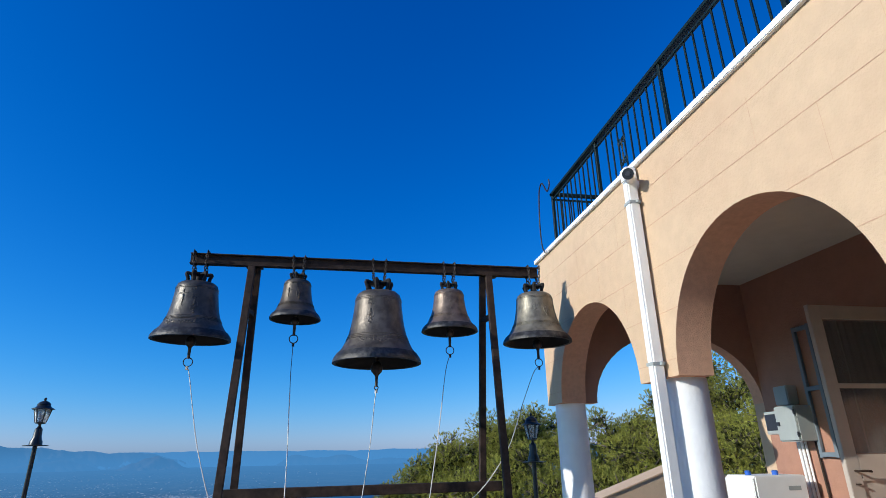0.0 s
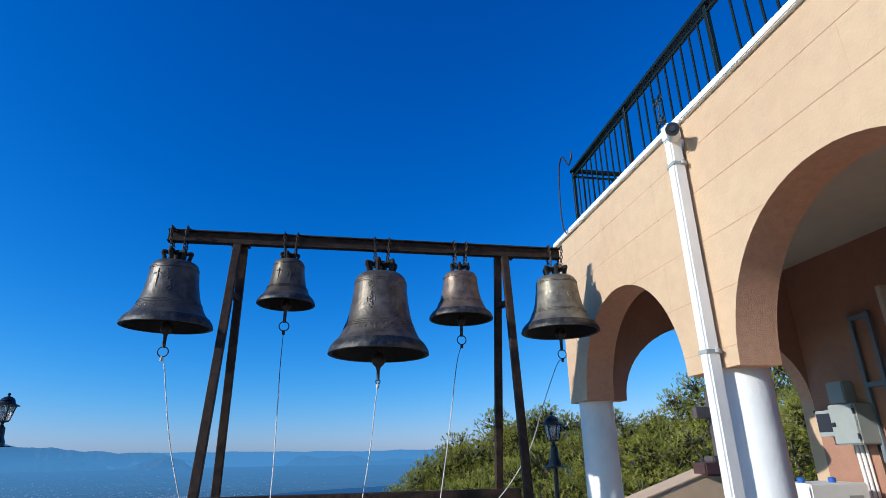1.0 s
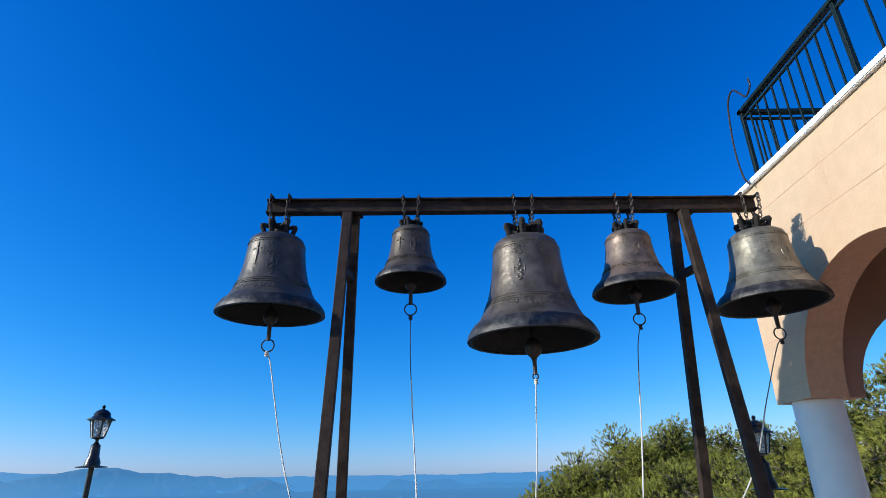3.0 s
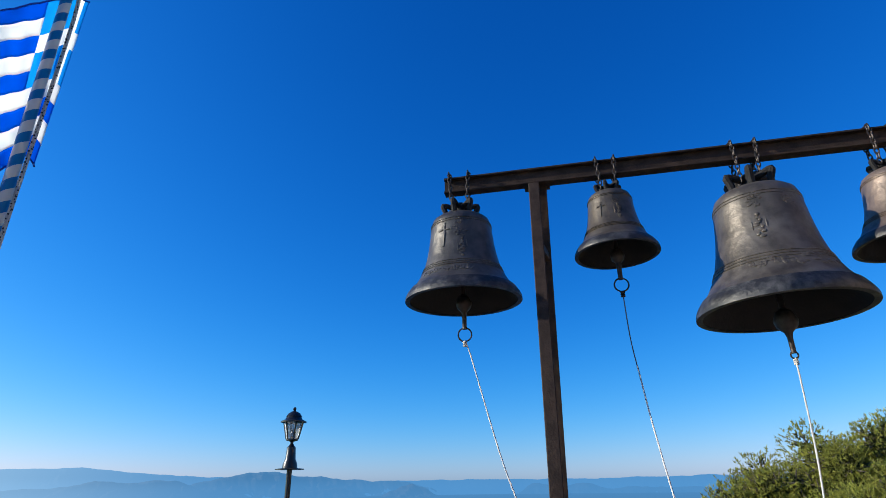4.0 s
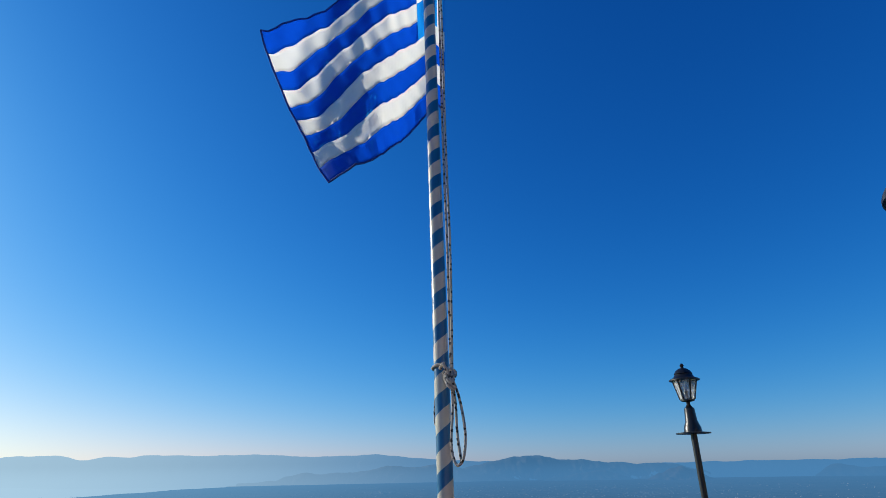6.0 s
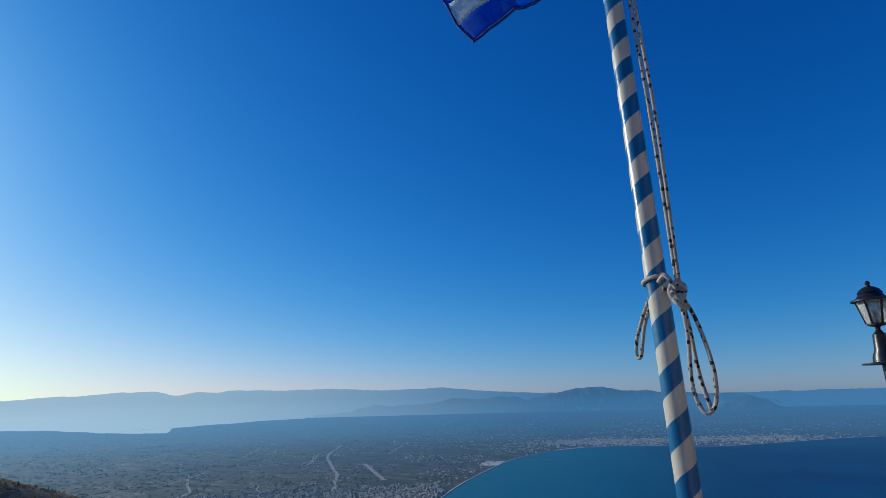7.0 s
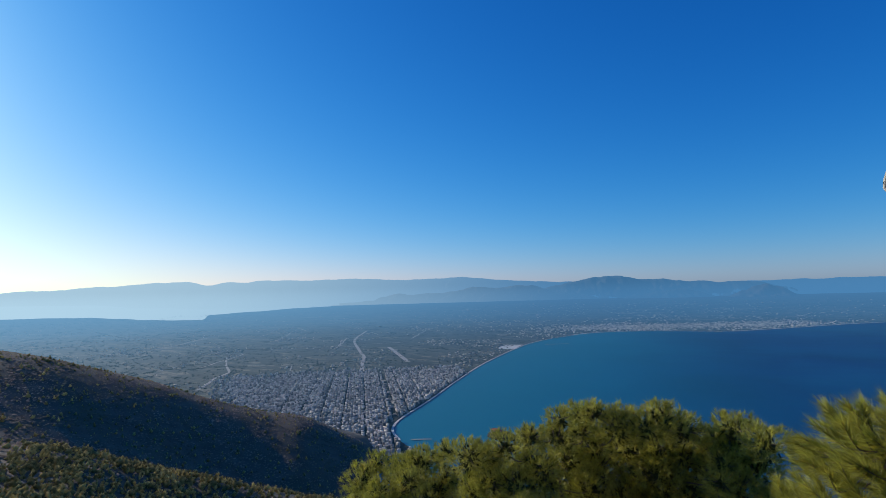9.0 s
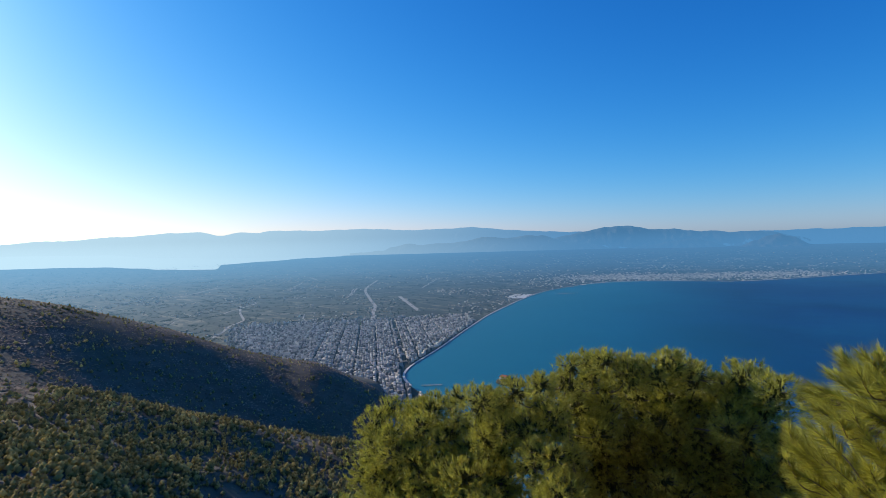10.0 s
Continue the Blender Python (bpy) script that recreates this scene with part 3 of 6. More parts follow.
def bell(x, R, zlip, zsh, material, label, tilt=0.0, turn=0.0, rope=(), reliefs=()):
    H = zsh - zlip
    b = thing("bell", label, "bell", (x, BY + SLANT * x, zlip), "bells of the stand")
    b.rotation_euler = (radians(tilt), 0, math.atan(SLANT))
    prof = [(r * R, h * H) for r, h in BELL]
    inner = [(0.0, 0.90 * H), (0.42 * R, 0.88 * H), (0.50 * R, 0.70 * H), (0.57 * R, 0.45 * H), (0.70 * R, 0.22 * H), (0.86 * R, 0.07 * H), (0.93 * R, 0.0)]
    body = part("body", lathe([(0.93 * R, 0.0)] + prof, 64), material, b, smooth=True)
    part("interior", lathe(inner, 48), M_INSIDE, body, "near-black inside", smooth=True)
    part("lip_band", lathe([(0.93 * R, -0.004), (1.006 * R, -0.004), (1.004 * R, 0.025 * H), (0.983 * R, 0.058 * H), (0.953 * R, 0.088 * H), (0.908 * R, 0.128 * H),
                            (0.89 * R, 0.126 * H)], 64), M_BAND, body, "blackened worn rim band", smooth=True)
    for h in (0.30, 0.325, 0.35, 0.86, 0.885):
        r = radius_at(h) * R
        part("moulding", lathe([(r - 0.002, (h - 0.007) * H), (r + 0.0035, h * H), (r - 0.003, (h + 0.007) * H)], 64), material, body, smooth=True)
    for kind_, ang, h, size in reliefs:
        rb = bmesh.new()

        def put(u, v, w, hh, d=0.007):
            # a small raised block on the curved wall; u, w in metres round it, v, hh in metres up it
            hc = h + v / H
            r = radius_at(hc) * R
            a = radians(ang) + u / r
            up = h + (v + hh) / H
            lo_ = h + (v - hh) / H
            cs = []
            for hz in (lo_, up):
                rr = radius_at(min(max(hz, 0.02), 0.95)) * R
                for da in (-w / r, w / r):
                    for out in (-0.004, d):
                        cs.append(rb.verts.new(((rr + out) * math.cos(a + da), (rr + out) * math.sin(a + da), hz * H)))
            for f in ((0, 1, 3, 2), (4, 6, 7, 5), (0, 4, 5, 1), (2, 3, 7, 6), (0, 2, 6, 4), (1, 5, 7, 3)):
                rb.faces.new([cs[i] for i in f])

        def bump(u, v, w, hh, d=0.007):
            # a soft raised boss on the curved wall
            rings = []
            for share, out in ((1.0, -0.002), (0.72, d * 0.7), (0.3, d)):
                ring_ = []
                for q in range(8):
                    a8 = q * math.pi / 4
                    hz = min(max(h + (v + hh * share * math.sin(a8)) / H, 0.02), 0.95)
                    rr = radius_at(hz) * R
                    a = radians(ang) + (u + w * share * math.cos(a8)) / rr
                    ring_.append(rb.verts.new(((rr + out) * math.cos(a), (rr + out) * math.sin(a), hz * H)))
                rings.append(ring_)
            for r0_, r1_ in zip(rings, rings[1:]):
                for q in range(8):
                    rb.faces.new((r0_[q], r0_[(q + 1) % 8], r1_[(q + 1) % 8], r1_[q]))
            rb.faces.new(rings[-1])
        if kind_ == "cross":
            put(0, 0, size * 0.035, size * 0.52, 0.004)
            put(0, size * 0.22, size * 0.30, size * 0.032, 0.004)
            bump(0, size * 0.02, size * 0.09, size * 0.24, 0.006)
            bump(0, size * 0.33, size * 0.06, size * 0.07, 0.007)
            for sx in (-1, 1):
                bump(sx * size * 0.17, size * 0.24, size * 0.14, size * 0.045, 0.006)
        elif kind_ == "plaque":
            rnd = random.Random(int(ang * 3 + h * 50))
            bump(0, 0.36 * size, size * 0.07, size * 0.075, 0.008)
            for q in range(9):
                bump(size * rnd.uniform(-0.09, 0.09), size * (0.24 - 0.085 * q), size * rnd.uniform(0.05, 0.13), size * 0.07, rnd.uniform(0.004, 0.008))
            for sx in (-1, 1):
                bump(sx * size * 0.2, size * rnd.uniform(-0.1, 0.15), size * 0.03, size * rnd.uniform(0.14, 0.28), 0.005)
        else:
            rnd = random.Random(int(ang * 7 + h * 100))
            for _ in range(26):
                q, rad_ = rnd.uniform(0, 6.28), size * 0.45 * math.sqrt(rnd.random())
                bump(rad_ * math.cos(q) * (1.8 if kind_ == "band" else 0.75), rad_ * math.sin(q) * (0.3 if kind_ == "band" else 1.0),
                     size * rnd.uniform(0.04, 0.13), size * rnd.uniform(0.03, 0.09), rnd.uniform(0.002, 0.0045))
        tagged(part("relief", rb, material, body, "cast relief ornament", smooth=True), kind="stuff")
    # crown of cast loops
    cz, k = 1.0 * H, R / 0.43
    crown = bmesh.new()
    for q in range(6):
        a = q * math.pi / 3 + 0.25
        pts = [(0.05 * k * math.cos(a), 0.05 * k * math.sin(a), cz - 0.01), (0.105 * k * math.cos(a), 0.105 * k * math.sin(a), cz + 0.0),
               (0.120 * k * math.cos(a), 0.120 * k * math.sin(a), cz + 0.06 * k), (0.135 * k * math.cos(a), 0.135 * k * math.sin(a), cz + 0.115 * k),
               (0.06 * k * math.cos(a), 0.06 * k * math.sin(a), cz + 0.10 * k), (0.0, 0.0, cz + 0.105 * k)]
        tube(curve_points(pts, 4), 0.021 * k, 8, crown)
    lathe([(0.04 * k, cz - 0.02), (0.04 * k, cz + 0.13 * k), (0.0, cz + 0.14 * k)], 16, crown)
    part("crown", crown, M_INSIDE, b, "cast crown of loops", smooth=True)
    # clapper
    drop = 0.045 if R > 0.4 else 0.012
    clap = bmesh.new()
    tube([(0, 0, 0.85 * H), (0, 0, -drop)], 0.016 * max(k, 0.7), 10, clap)
    s = 0.060 * max(k, 0.68)
    lathe([(0.0, s * 1.2), (s * 0.7, s * 0.8), (s, 0.0), (s * 0.85, -s * 0.6), (s * 0.35, -s * 1.1), (0.014, -s * 1.5), (0.013, -s * 1.5 - 0.085), (0.0, -s * 1.5 - 0.085)], 20, clap,
          (0, 0, -drop))
    clapper = part("clapper", clap, M_CHAIN, b, "dark iron clapper", smooth=True)
    zt = -drop - s * 1.5 - 0.085
    rr = 0.040 if R < 0.4 else 0.018
    if rope:
        n = 24
        part("ring", tube([(rr * math.cos(2 * math.pi * i / n), 0, zt - rr + 0.008 + rr * math.sin(2 * math.pi * i / n)) for i in range(n)], 0.0045, 6, closed=True), M_CHAIN, clapper,
             "thin iron ring", smooth=True)
    # chains over the beam
    top = BZ1 - zlip + 0.0061 * x + 0.002
    lo = cz + 0.08 * k
    for sx in (-1, 1):
        cx = sx * 0.052 * (0.8 + 0.5 * k)
        ch = bmesh.new()
        for side_y in (-1, 1):
            z, i = top - 0.012, 0
            while z > lo:
                f = (top - z) / max(top - lo, 0.01)
                yy = side_y * (BW / 2 + 0.014) * (1 - 0.55 * f ** 2)
                link = []
                for q in range(12):
                    a = 2 * math.pi * q / 12
                    w, hh = 0.011 * math.cos(a), 0.021 * math.sin(a)
                    link.append((cx * (1 - 0.25 * f) + (w if i % 2 else 0), yy + (0 if i % 2 else w), z + hh))
                tube(link, 0.0045, 5, ch, closed=True)
                z -= 0.030
                i += 1
        for q in range(5):
            yq = (q - 2) * 0.02
            link = []
            for j in range(12):
                a = 2 * math.pi * j / 12
                link.append((cx + (0.011 * math.cos(a) if q % 2 else 0), yq + 0.019 * math.sin(a), top + 0.004 + (0 if q % 2 else 0.011 * math.cos(a))))
            tube(link, 0.0045, 5, ch, closed=True)
        part("chain", ch, M_CHAIN, b, "short rusty chain looped over the beam", smooth=True)
    return b, (x, b.location.y, zlip + zt - 2 * rr + 0.012)


def pull_rope(label, pts, dark_to=0.0):
    """A bell rope: a dark wire at its head, white cord below."""
    r = thing("bell_rope", label, "rope", pts[0], "bell ropes")
    c = curve_points([Vector(p) - Vector(pts[0]) for p in pts], 10)
    i = max(1, int(len(c) * dark_to))
    if dark_to:
        part("wire", tube(c[:i + 1], 0.0032, 12), M_WIRE, r, "dark twisted wire", smooth=True)
    part("cord", tube(c[i if dark_to else 0:], 0.0043, 10), M_ROPE, r, "white cord", smooth=True)
    kb = bmesh.new()
    for q in range(3):
        tube([(0.010 * math.cos(a), 0.010 * math.sin(a), -0.01 - 0.011 * q) for a in np.linspace(0, 5.6, 8)], 0.0045, 6, kb)
    part("knot", kb, M_ROPE if not dark_to else M_CHAIN, r, smooth=True)
    return r


SPECS = ((-1.576, 0.350, 2.699, 3.240, 0, "large dark bronze bell with cast cross and figures, hung by chains", 2.0),
         (-0.655, 0.242, 2.920, 3.310, 1, "small dark bronze bell with a cast relief, hung by chains", 0.0),
         (0.148, 0.428, 2.508, 3.216, 2, "largest brown bronze bell with cast panels and a worn rim", 0.0),
         (0.878, 0.285, 2.840, 3.268, 3, "small reddish bronze bell with a cast relief, hung by chains", 0.0),
         (1.812, 0.354, 2.746, 3.270, 4, "grey-green bronze bell with a cast relief beside the wall", 0.0))
RELIEFS = ((("cross", -112, 0.68, 0.15), ("flower", -82, 0.76, 0.13), ("plaque", -80, 0.52, 0.14), ("band", -85, 0.24, 0.12), ("band", -125, 0.24, 0.10)),
           (("flower", -80, 0.78, 0.08), ("plaque", -80, 0.58, 0.11), ("cross", -120, 0.62, 0.10)),
           (("flower", -112, 0.82, 0.11), ("flower", -70, 0.80, 0.11), ("plaque", -112, 0.60, 0.17), ("band", -75, 0.27, 0.22), ("band", -118, 0.27, 0.14)),
           (("flower", -115, 0.78, 0.08), ("plaque", -95, 0.60, 0.11), ("flower", -70, 0.66, 0.09), ("band", -80, 0.30, 0.12)),
           (("flower", -108, 0.70, 0.14), ("plaque", -78, 0.58, 0.13), ("band", -85, 0.28, 0.13)))
ends = []
for (x, R, z0, z1, mi, lab, tl), rel in zip(SPECS, RELIEFS):
    ob, tip = bell(x, R, z0, z1, M_BRONZE[mi], lab, tl, rope=(1,), reliefs=rel)
    ends.append(tip)

pull_rope("white cord slung from a bell clapper", [ends[0], (-1.546, 5.255, 2.377), (-1.492, 5.20, 2.195), (-1.434, 5.14, 2.0), (-1.377, 5.10, 1.81), (-1.312, 5.06, 1.63), (-1.20, 5.0, 1.36), (-1.05, 4.93, 1.08)])
pull_rope("wire and white cord hanging from a bell clapper", [ends[1], (-0.653, 5.245, 2.405), (-0.640, 5.18, 2.19), (-0.628, 5.11, 1.99), (-0.614, 5.03, 1.80), (-0.60, 4.94, 1.62), (-0.585, 4.80, 1.38), (-0.57, 4.62, 1.08)], 0.25)
pull_rope("frayed white cord hanging from the largest bell", [ends[2], (0.13, 5.26, 2.1), (0.10, 5.22, 1.75), (0.045, 5.18, 1.35), (0.0, 5.14, 1.0)])
pull_rope("wire and white cord hanging from a bell clapper", [ends[3], (0.82, 5.28, 2.42), (0.74, 5.2, 1.92), (0.65, 5.12, 1.42), (0.58, 5.1, 1.0)], 0.33)
pull_rope("wire and slack white cord slung from a bell clapper", [ends[4], (1.72, 5.28, 2.42), (1.575, 5.28, 2.09), (1.41, 5.28, 1.70), (1.10, 5.25, 1.33), (0.7, 5.2, 1.12)], 0.42)


# ---- lantern posts ----
def street_lantern(at, s=1.0, turn=0.0):
    """A post lantern: six-sided glass body, domed hood, bell-shaped collar on the post."""
    t = thing("lantern_post", "black iron lantern with clear panes on a slim post", "lantern", at, "lanterns of the terrace")
    t.rotation_euler = (0, 0, radians(turn))
    zt = 0.0
    part("post", tube([(0, 0, -at[2]), (0, 0, -0.36 * s)], 0.022 * s, 12), M_BLACK, t, smooth=True)
    part("collar", lathe([(0.0, -0.375 * s), (0.118 * s, -0.375 * s), (0.118 * s, -0.368 * s), (0.062 * s, -0.362 * s), (0.058 * s, -0.33 * s), (0.042 * s, -0.29 * s), (0.035 * s, -0.20 * s),
                          (0.024 * s, -0.19 * s), (0.012 * s, -0.17 * s), (0.014 * s, -0.155 * s), (0.05 * s, -0.145 * s), (0.05 * s, -0.135 * s), (0.0, -0.135 * s)], 24), M_BLACK, t,
         "flared black collar", smooth=True)
    for q in range(6):
        a0, a1 = math.radians(60 * q), math.radians(60 * q + 60)
        lo0, lo1 = Vector((0.050 * s * math.cos(a0), 0.050 * s * math.sin(a0), -0.135 * s)), Vector((0.050 * s * math.cos(a1), 0.050 * s * math.sin(a1), -0.135 * s))
        hi0, hi1 = Vector((0.082 * s * math.cos(a0), 0.082 * s * math.sin(a0), 0.0)), Vector((0.082 * s * math.cos(a1), 0.082 * s * math.sin(a1), 0.0))
        part("corner_bar", tube([lo0, hi0], 0.0065 * s, 6), M_BLACK, t)
        pb = bmesh.new()
        n = (lo1 - lo0).cross(hi0 - lo0).normalized() * 0.0015
        fr = [pb.verts.new(v + n) for v in (lo0, lo1, hi1, hi0)]
        bk = [pb.verts.new(v - n) for v in (lo0, lo1, hi1, hi0)]
        pb.faces.new(fr)
        pb.faces.new(bk[::-1])
        for i in range(4):
            pb.faces.new((fr[i], fr[(i + 1) % 4], bk[(i + 1) % 4], bk[i]))
        pane = part("pane", pb, M_LAMPGLASS, t, "clear glass pane")
        pane.visible_shadow = False
    part("bulb", lathe([(0.0, -0.05 * s), (0.014 * s, -0.06 * s), (0.018 * s, -0.085 * s), (0.012 * s, -0.11 * s), (0.012 * s, -0.135 * s)], 12), M_DARKPL, t, "dark bulb holder", smooth=True)
    part("hood", lathe([(0.0, 0.0), (0.108 * s, 0.0), (0.108 * s, 0.008 * s), (0.075 * s, 0.022 * s), (0.062 * s, 0.045 * s), (0.066 * s, 0.05 * s), (0.052 * s, 0.072 * s), (0.028 * s, 0.088 * s),
                        (0.013 * s, 0.092 * s), (0.010 * s, 0.10 * s), (0.015 * s, 0.112 * s), (0.008 * s, 0.125 * s), (0.0, 0.128 * s)], 6 * 4), M_BLACK, t, "domed black hood with a finial", smooth=True)
    return t


street_lantern((-3.22, 6.40, 2.165), 0.95, 12)
street_lantern((1.97, 6.20, 1.965), 1.06, 40)

# ---- flagpole and flag ----
pole = thing("flagpole", "flagpole painted in a blue and white spiral", "flagpole", (-3.347, 3.825, 0))
pole.rotation_euler = (0, radians(-1.3), 0)
part("shaft", tube([(0, 0, 0), (0, 0, 1.5), (0, 0, 3.0), (0, 0, 4.33)], 0.030, 24, taper=0.026), M_POLE, pole, smooth=True)
part("finial", lathe([(0.0, 4.33), (0.032, 4.33), (0.042, 4.34), (0.042, 4.355), (0.028, 4.368), (0.042, 4.395), (0.044, 4.415), (0.03, 4.445), (0.0, 4.455)], 20), M_WHITE, pole, smooth=True)
part("base_plate", lathe([(0.0, 0.012), (0.09, 0.012), (0.09, 0.0)], 20), M_STEEL, pole)

hal = thing("halyard", "flecked white rope tied in a bow to the flagpole", "rope", (-3.393, 3.828, 1.908))
KX, KY = 0.065, -0.03
for o in (0.0, 0.014):
    part("line", tube(curve_points([(KX + o * 0.4, KY, 0.0), (KX - 0.012 + o, KY + 0.01, 0.5), (0.028 + o, 0.0, 1.0), (-0.005 + o, 0.03, 2.0), (-0.028 + o, 0.034, 2.34)], 10), 0.0049, 12), M_HALYARD, hal, smooth=True)
part("wrap", tube([(0.036 * math.cos(a) + 0.004, 0.036 * math.sin(a), 0.02 + 0.006 * a) for a in np.linspace(-0.9, 5.6, 26)], 0.0056, 12), M_HALYARD, hal, smooth=True)
part("wrap", tube(curve_points([(0.02, -0.034, 0.035), (0.045, -0.05, 0.045), (KX, KY - 0.01, 0.01)], 8), 0.0056, 12), M_HALYARD, hal, smooth=True)
kb = bmesh.new()
for q in range(4):
    a0 = q * 0.8
    tube([(KX + 0.017 * math.cos(a + a0), KY + 0.010 * math.sin(2 * a) - 0.004 * q, 0.0 + 0.026 * math.sin(a + a0 * 0.5) - 0.006 * q) for a in np.linspace(0, 6.0, 18)], 0.0056, 12, kb)
part("knot", kb, M_HALYARD, hal, smooth=True)
part("bow_loop", tube(curve_points([(KX, KY, 0.0), (KX + 0.012, KY - 0.01, -0.10), (KX + 0.010, KY - 0.02, -0.23), (KX + 0.03, KY - 0.02, -0.29), (KX + 0.055, KY - 0.015, -0.27),
                                    (KX + 0.058, KY - 0.005, -0.19), (KX + 0.035, KY, -0.08), (KX + 0.006, KY, -0.005)], 8), 0.0049, 12), M_HALYARD, hal, smooth=True)
part("bow_loop", tube(curve_points([(KX, KY, 0.0), (KX + 0.012, KY + 0.005, -0.08), (KX + 0.022, KY + 0.0, -0.20), (KX + 0.04, KY - 0.005, -0.285)], 8), 0.0049, 12), M_HALYARD, hal, smooth=True)
part("tail", tube(curve_points([(-0.02, 0.01, 0.02), (-0.07, 0.055, -0.03), (-0.125, 0.115, -0.09), (-0.140, 0.135, -0.135), (-0.120, 0.12, -0.135), (-0.075, 0.065, -0.06), (-0.02, 0.01, 0.0)], 8),
               0.005, 12), M_HALYARD, hal, smooth=True)

# the flag: nine stripes and a canton with a cross, waving and sagging from its hoist
FH, FL = 1.02, 1.53


def flag_at(u, v):
    """Place of the cloth; u runs along the fly, v down the hoist, both 0 to 1. The first sixth is bunched behind the pole."""
    d = Vector((-0.55, -0.83, 0)).normalized()
    n = Vector((0.83, -0.55, 0)).normalized()
    b = 0.27
    if u < b:
        w = 1 - u / b
        p = d * (-0.055 * math.sin(math.pi * 0.5 * w)) * (1 - 0.25 * v) - n * 0.03 * w * (1 - w)
        p.z = 4.19 - FH * v - 0.05 * v * w
    else:
        q = (u - b) / (1 - b)
        reach = (0.80 - 0.36 * v) * q + 0.015 * math.sin(5.5 * q + 2.0 * v) * q
        side = (0.10 * math.sin(6.0 * q - 2.8 * v + 0.4) * q ** 0.7 + 0.022 * math.sin(17 * q + 6 * v) * q
                + 0.007 * math.sin(38 * q - 17 * v) * q + 0.005 * math.sin(64 * q + 29 * v + 3 * math.sin(9 * v)))
        p = d * reach + n * side
        p.z = 4.19 - FH * v + (-0.80 + 0.36 * v) * q - (0.05 * math.sin(math.pi * q) + 0.03 * math.sin(7 * q + 3 * v) * q) * (1 - 0.4 * v) - 0.05 * v * math.sin(2.6 * q)
    return p + Vector((-0.015, 0.04, 0))


flag = thing("flag", "waving cloth flag with blue and white stripes and a cross canton", "flag", (-3.415, 3.83, 0))


def flag_cell(bm, u0, u1, v0, v1, nu, nv, hem=0.0):
    vs = [[bm.verts.new(flag_at(u0 + (u1 - u0) * i / nu, v0 + (v1 - v0) * j / nv)) for j in range(nv + 1)] for i in range(nu + 1)]
    for i in range(nu):
        for j in range(nv):
            bm.faces.new((vs[i][j], vs[i + 1][j], vs[i + 1][j + 1], vs[i][j + 1]))


CU, CV = 5 / 9 * FH / FL, 5 / 9
for s in range(9):
    bm = bmesh.new()
    flag_cell(bm, CU if s < 5 else 0.0, 1.0, s / 9, (s + 1) / 9, 60, 5)
    st = part("stripe", bm, M_FLAGBLUE if s % 2 == 0 else M_FLAGWHITE, flag, "blue stripe" if s % 2 == 0 else "white stripe", smooth=True)
    md = st.modifiers.new("thick", "SOLIDIFY")
    md.thickness = 0.0012
bq = bmesh.new()
for a in (0, 1):
    for b in (0, 1):
        flag_cell(bq, a * 0.6 * CU, a * 0.6 * CU + 0.4 * CU, b * 3 / 9, b * 3 / 9 + 2 / 9, 14, 8)
cq = part("canton", bq, M_FLAGBLUE, flag, "blue quarters of the canton", smooth=True)
bq = bmesh.new()
flag_cell(bq, 0, CU, 2 / 9, 3 / 9, 24, 4)
flag_cell(bq, 0.4 * CU, 0.6 * CU, 0, 2 / 9, 6, 8)
flag_cell(bq, 0.4 * CU, 0.6 * CU, 3 / 9, 5 / 9, 6, 8)
part("cross", bq, M_FLAGWHITE, flag, "white cross of the canton", smooth=True)
hem = [flag_at(1.0, j / 24) for j in range(25)] + [flag_at(1 - i / 40, 1.0) for i in range(1, 41)]
part("hem", tube(hem, 0.0045, 6), M_FLAGHEM, flag, "dark blue sewn hem", smooth=True)
part("hem", tube([flag_at(i / 40, 0.0) for i in range(41)], 0.0045, 6), M_FLAGHEM, flag, "dark blue sewn hem", smooth=True)

# ---- porch: door, shutter, boxes, cabinet ----
door = thing("door", "open grey-white wooden door with glass and a net curtain", "door", (BX, 3.95, 0))
part("stile", boxed(-0.93, -0.81, -0.022, 0.022, 0.02, 2.85), M_WOOD, door)
part("stile", boxed(-0.12, 0.0, -0.022, 0.022, 0.02, 2.85), M_WOOD, door)
part("top_rail", boxed(-0.81, -0.12, -0.022, 0.022, 2.73, 2.85), M_WOOD, door)
part("lock_rail", boxed(-0.81, -0.12, -0.022, 0.022, 1.42, 1.62), M_WOOD, door)
part("bottom_rail", boxed(-0.81, -0.12, -0.022, 0.022, 0.02, 0.22), M_WOOD, door)
part("glazing_bar", boxed(-0.81, -0.12, -0.014, 0.014, 2.14, 2.18), M_WOOD, door)
part("panel", boxed(-0.81, -0.12, -0.010, 0.010, 0.22, 1.42, 0), M_WOOD, door)
for z0, z1 in ((1.62, 2.14), (2.18, 2.73)):
    pn = part("pane", boxed(-0.81, -0.12, -0.003, 0.003, z0, z1, 0), M_GLASSD, door, "dim glass pane")
cb_ = bmesh.new()
cv = [[cb_.verts.new((-0.80 + 0.67 * i / 60, 0.018 + 0.010 * math.sin(i * 0.9) + 0.006 * math.sin(i * 0.37), 1.63 + 1.09 * j)) for j in (0, 1)] for i in range(61)]
for i in range(60):
    cb_.faces.new((cv[i][0], cv[i + 1][0], cv[i + 1][1], cv[i][1]))
cur = part("curtain", cb_, M_CURTAIN, door, "gathered net curtain", smooth=True)
cur.modifiers.new("thick", "SOLIDIFY").thickness = 0.002
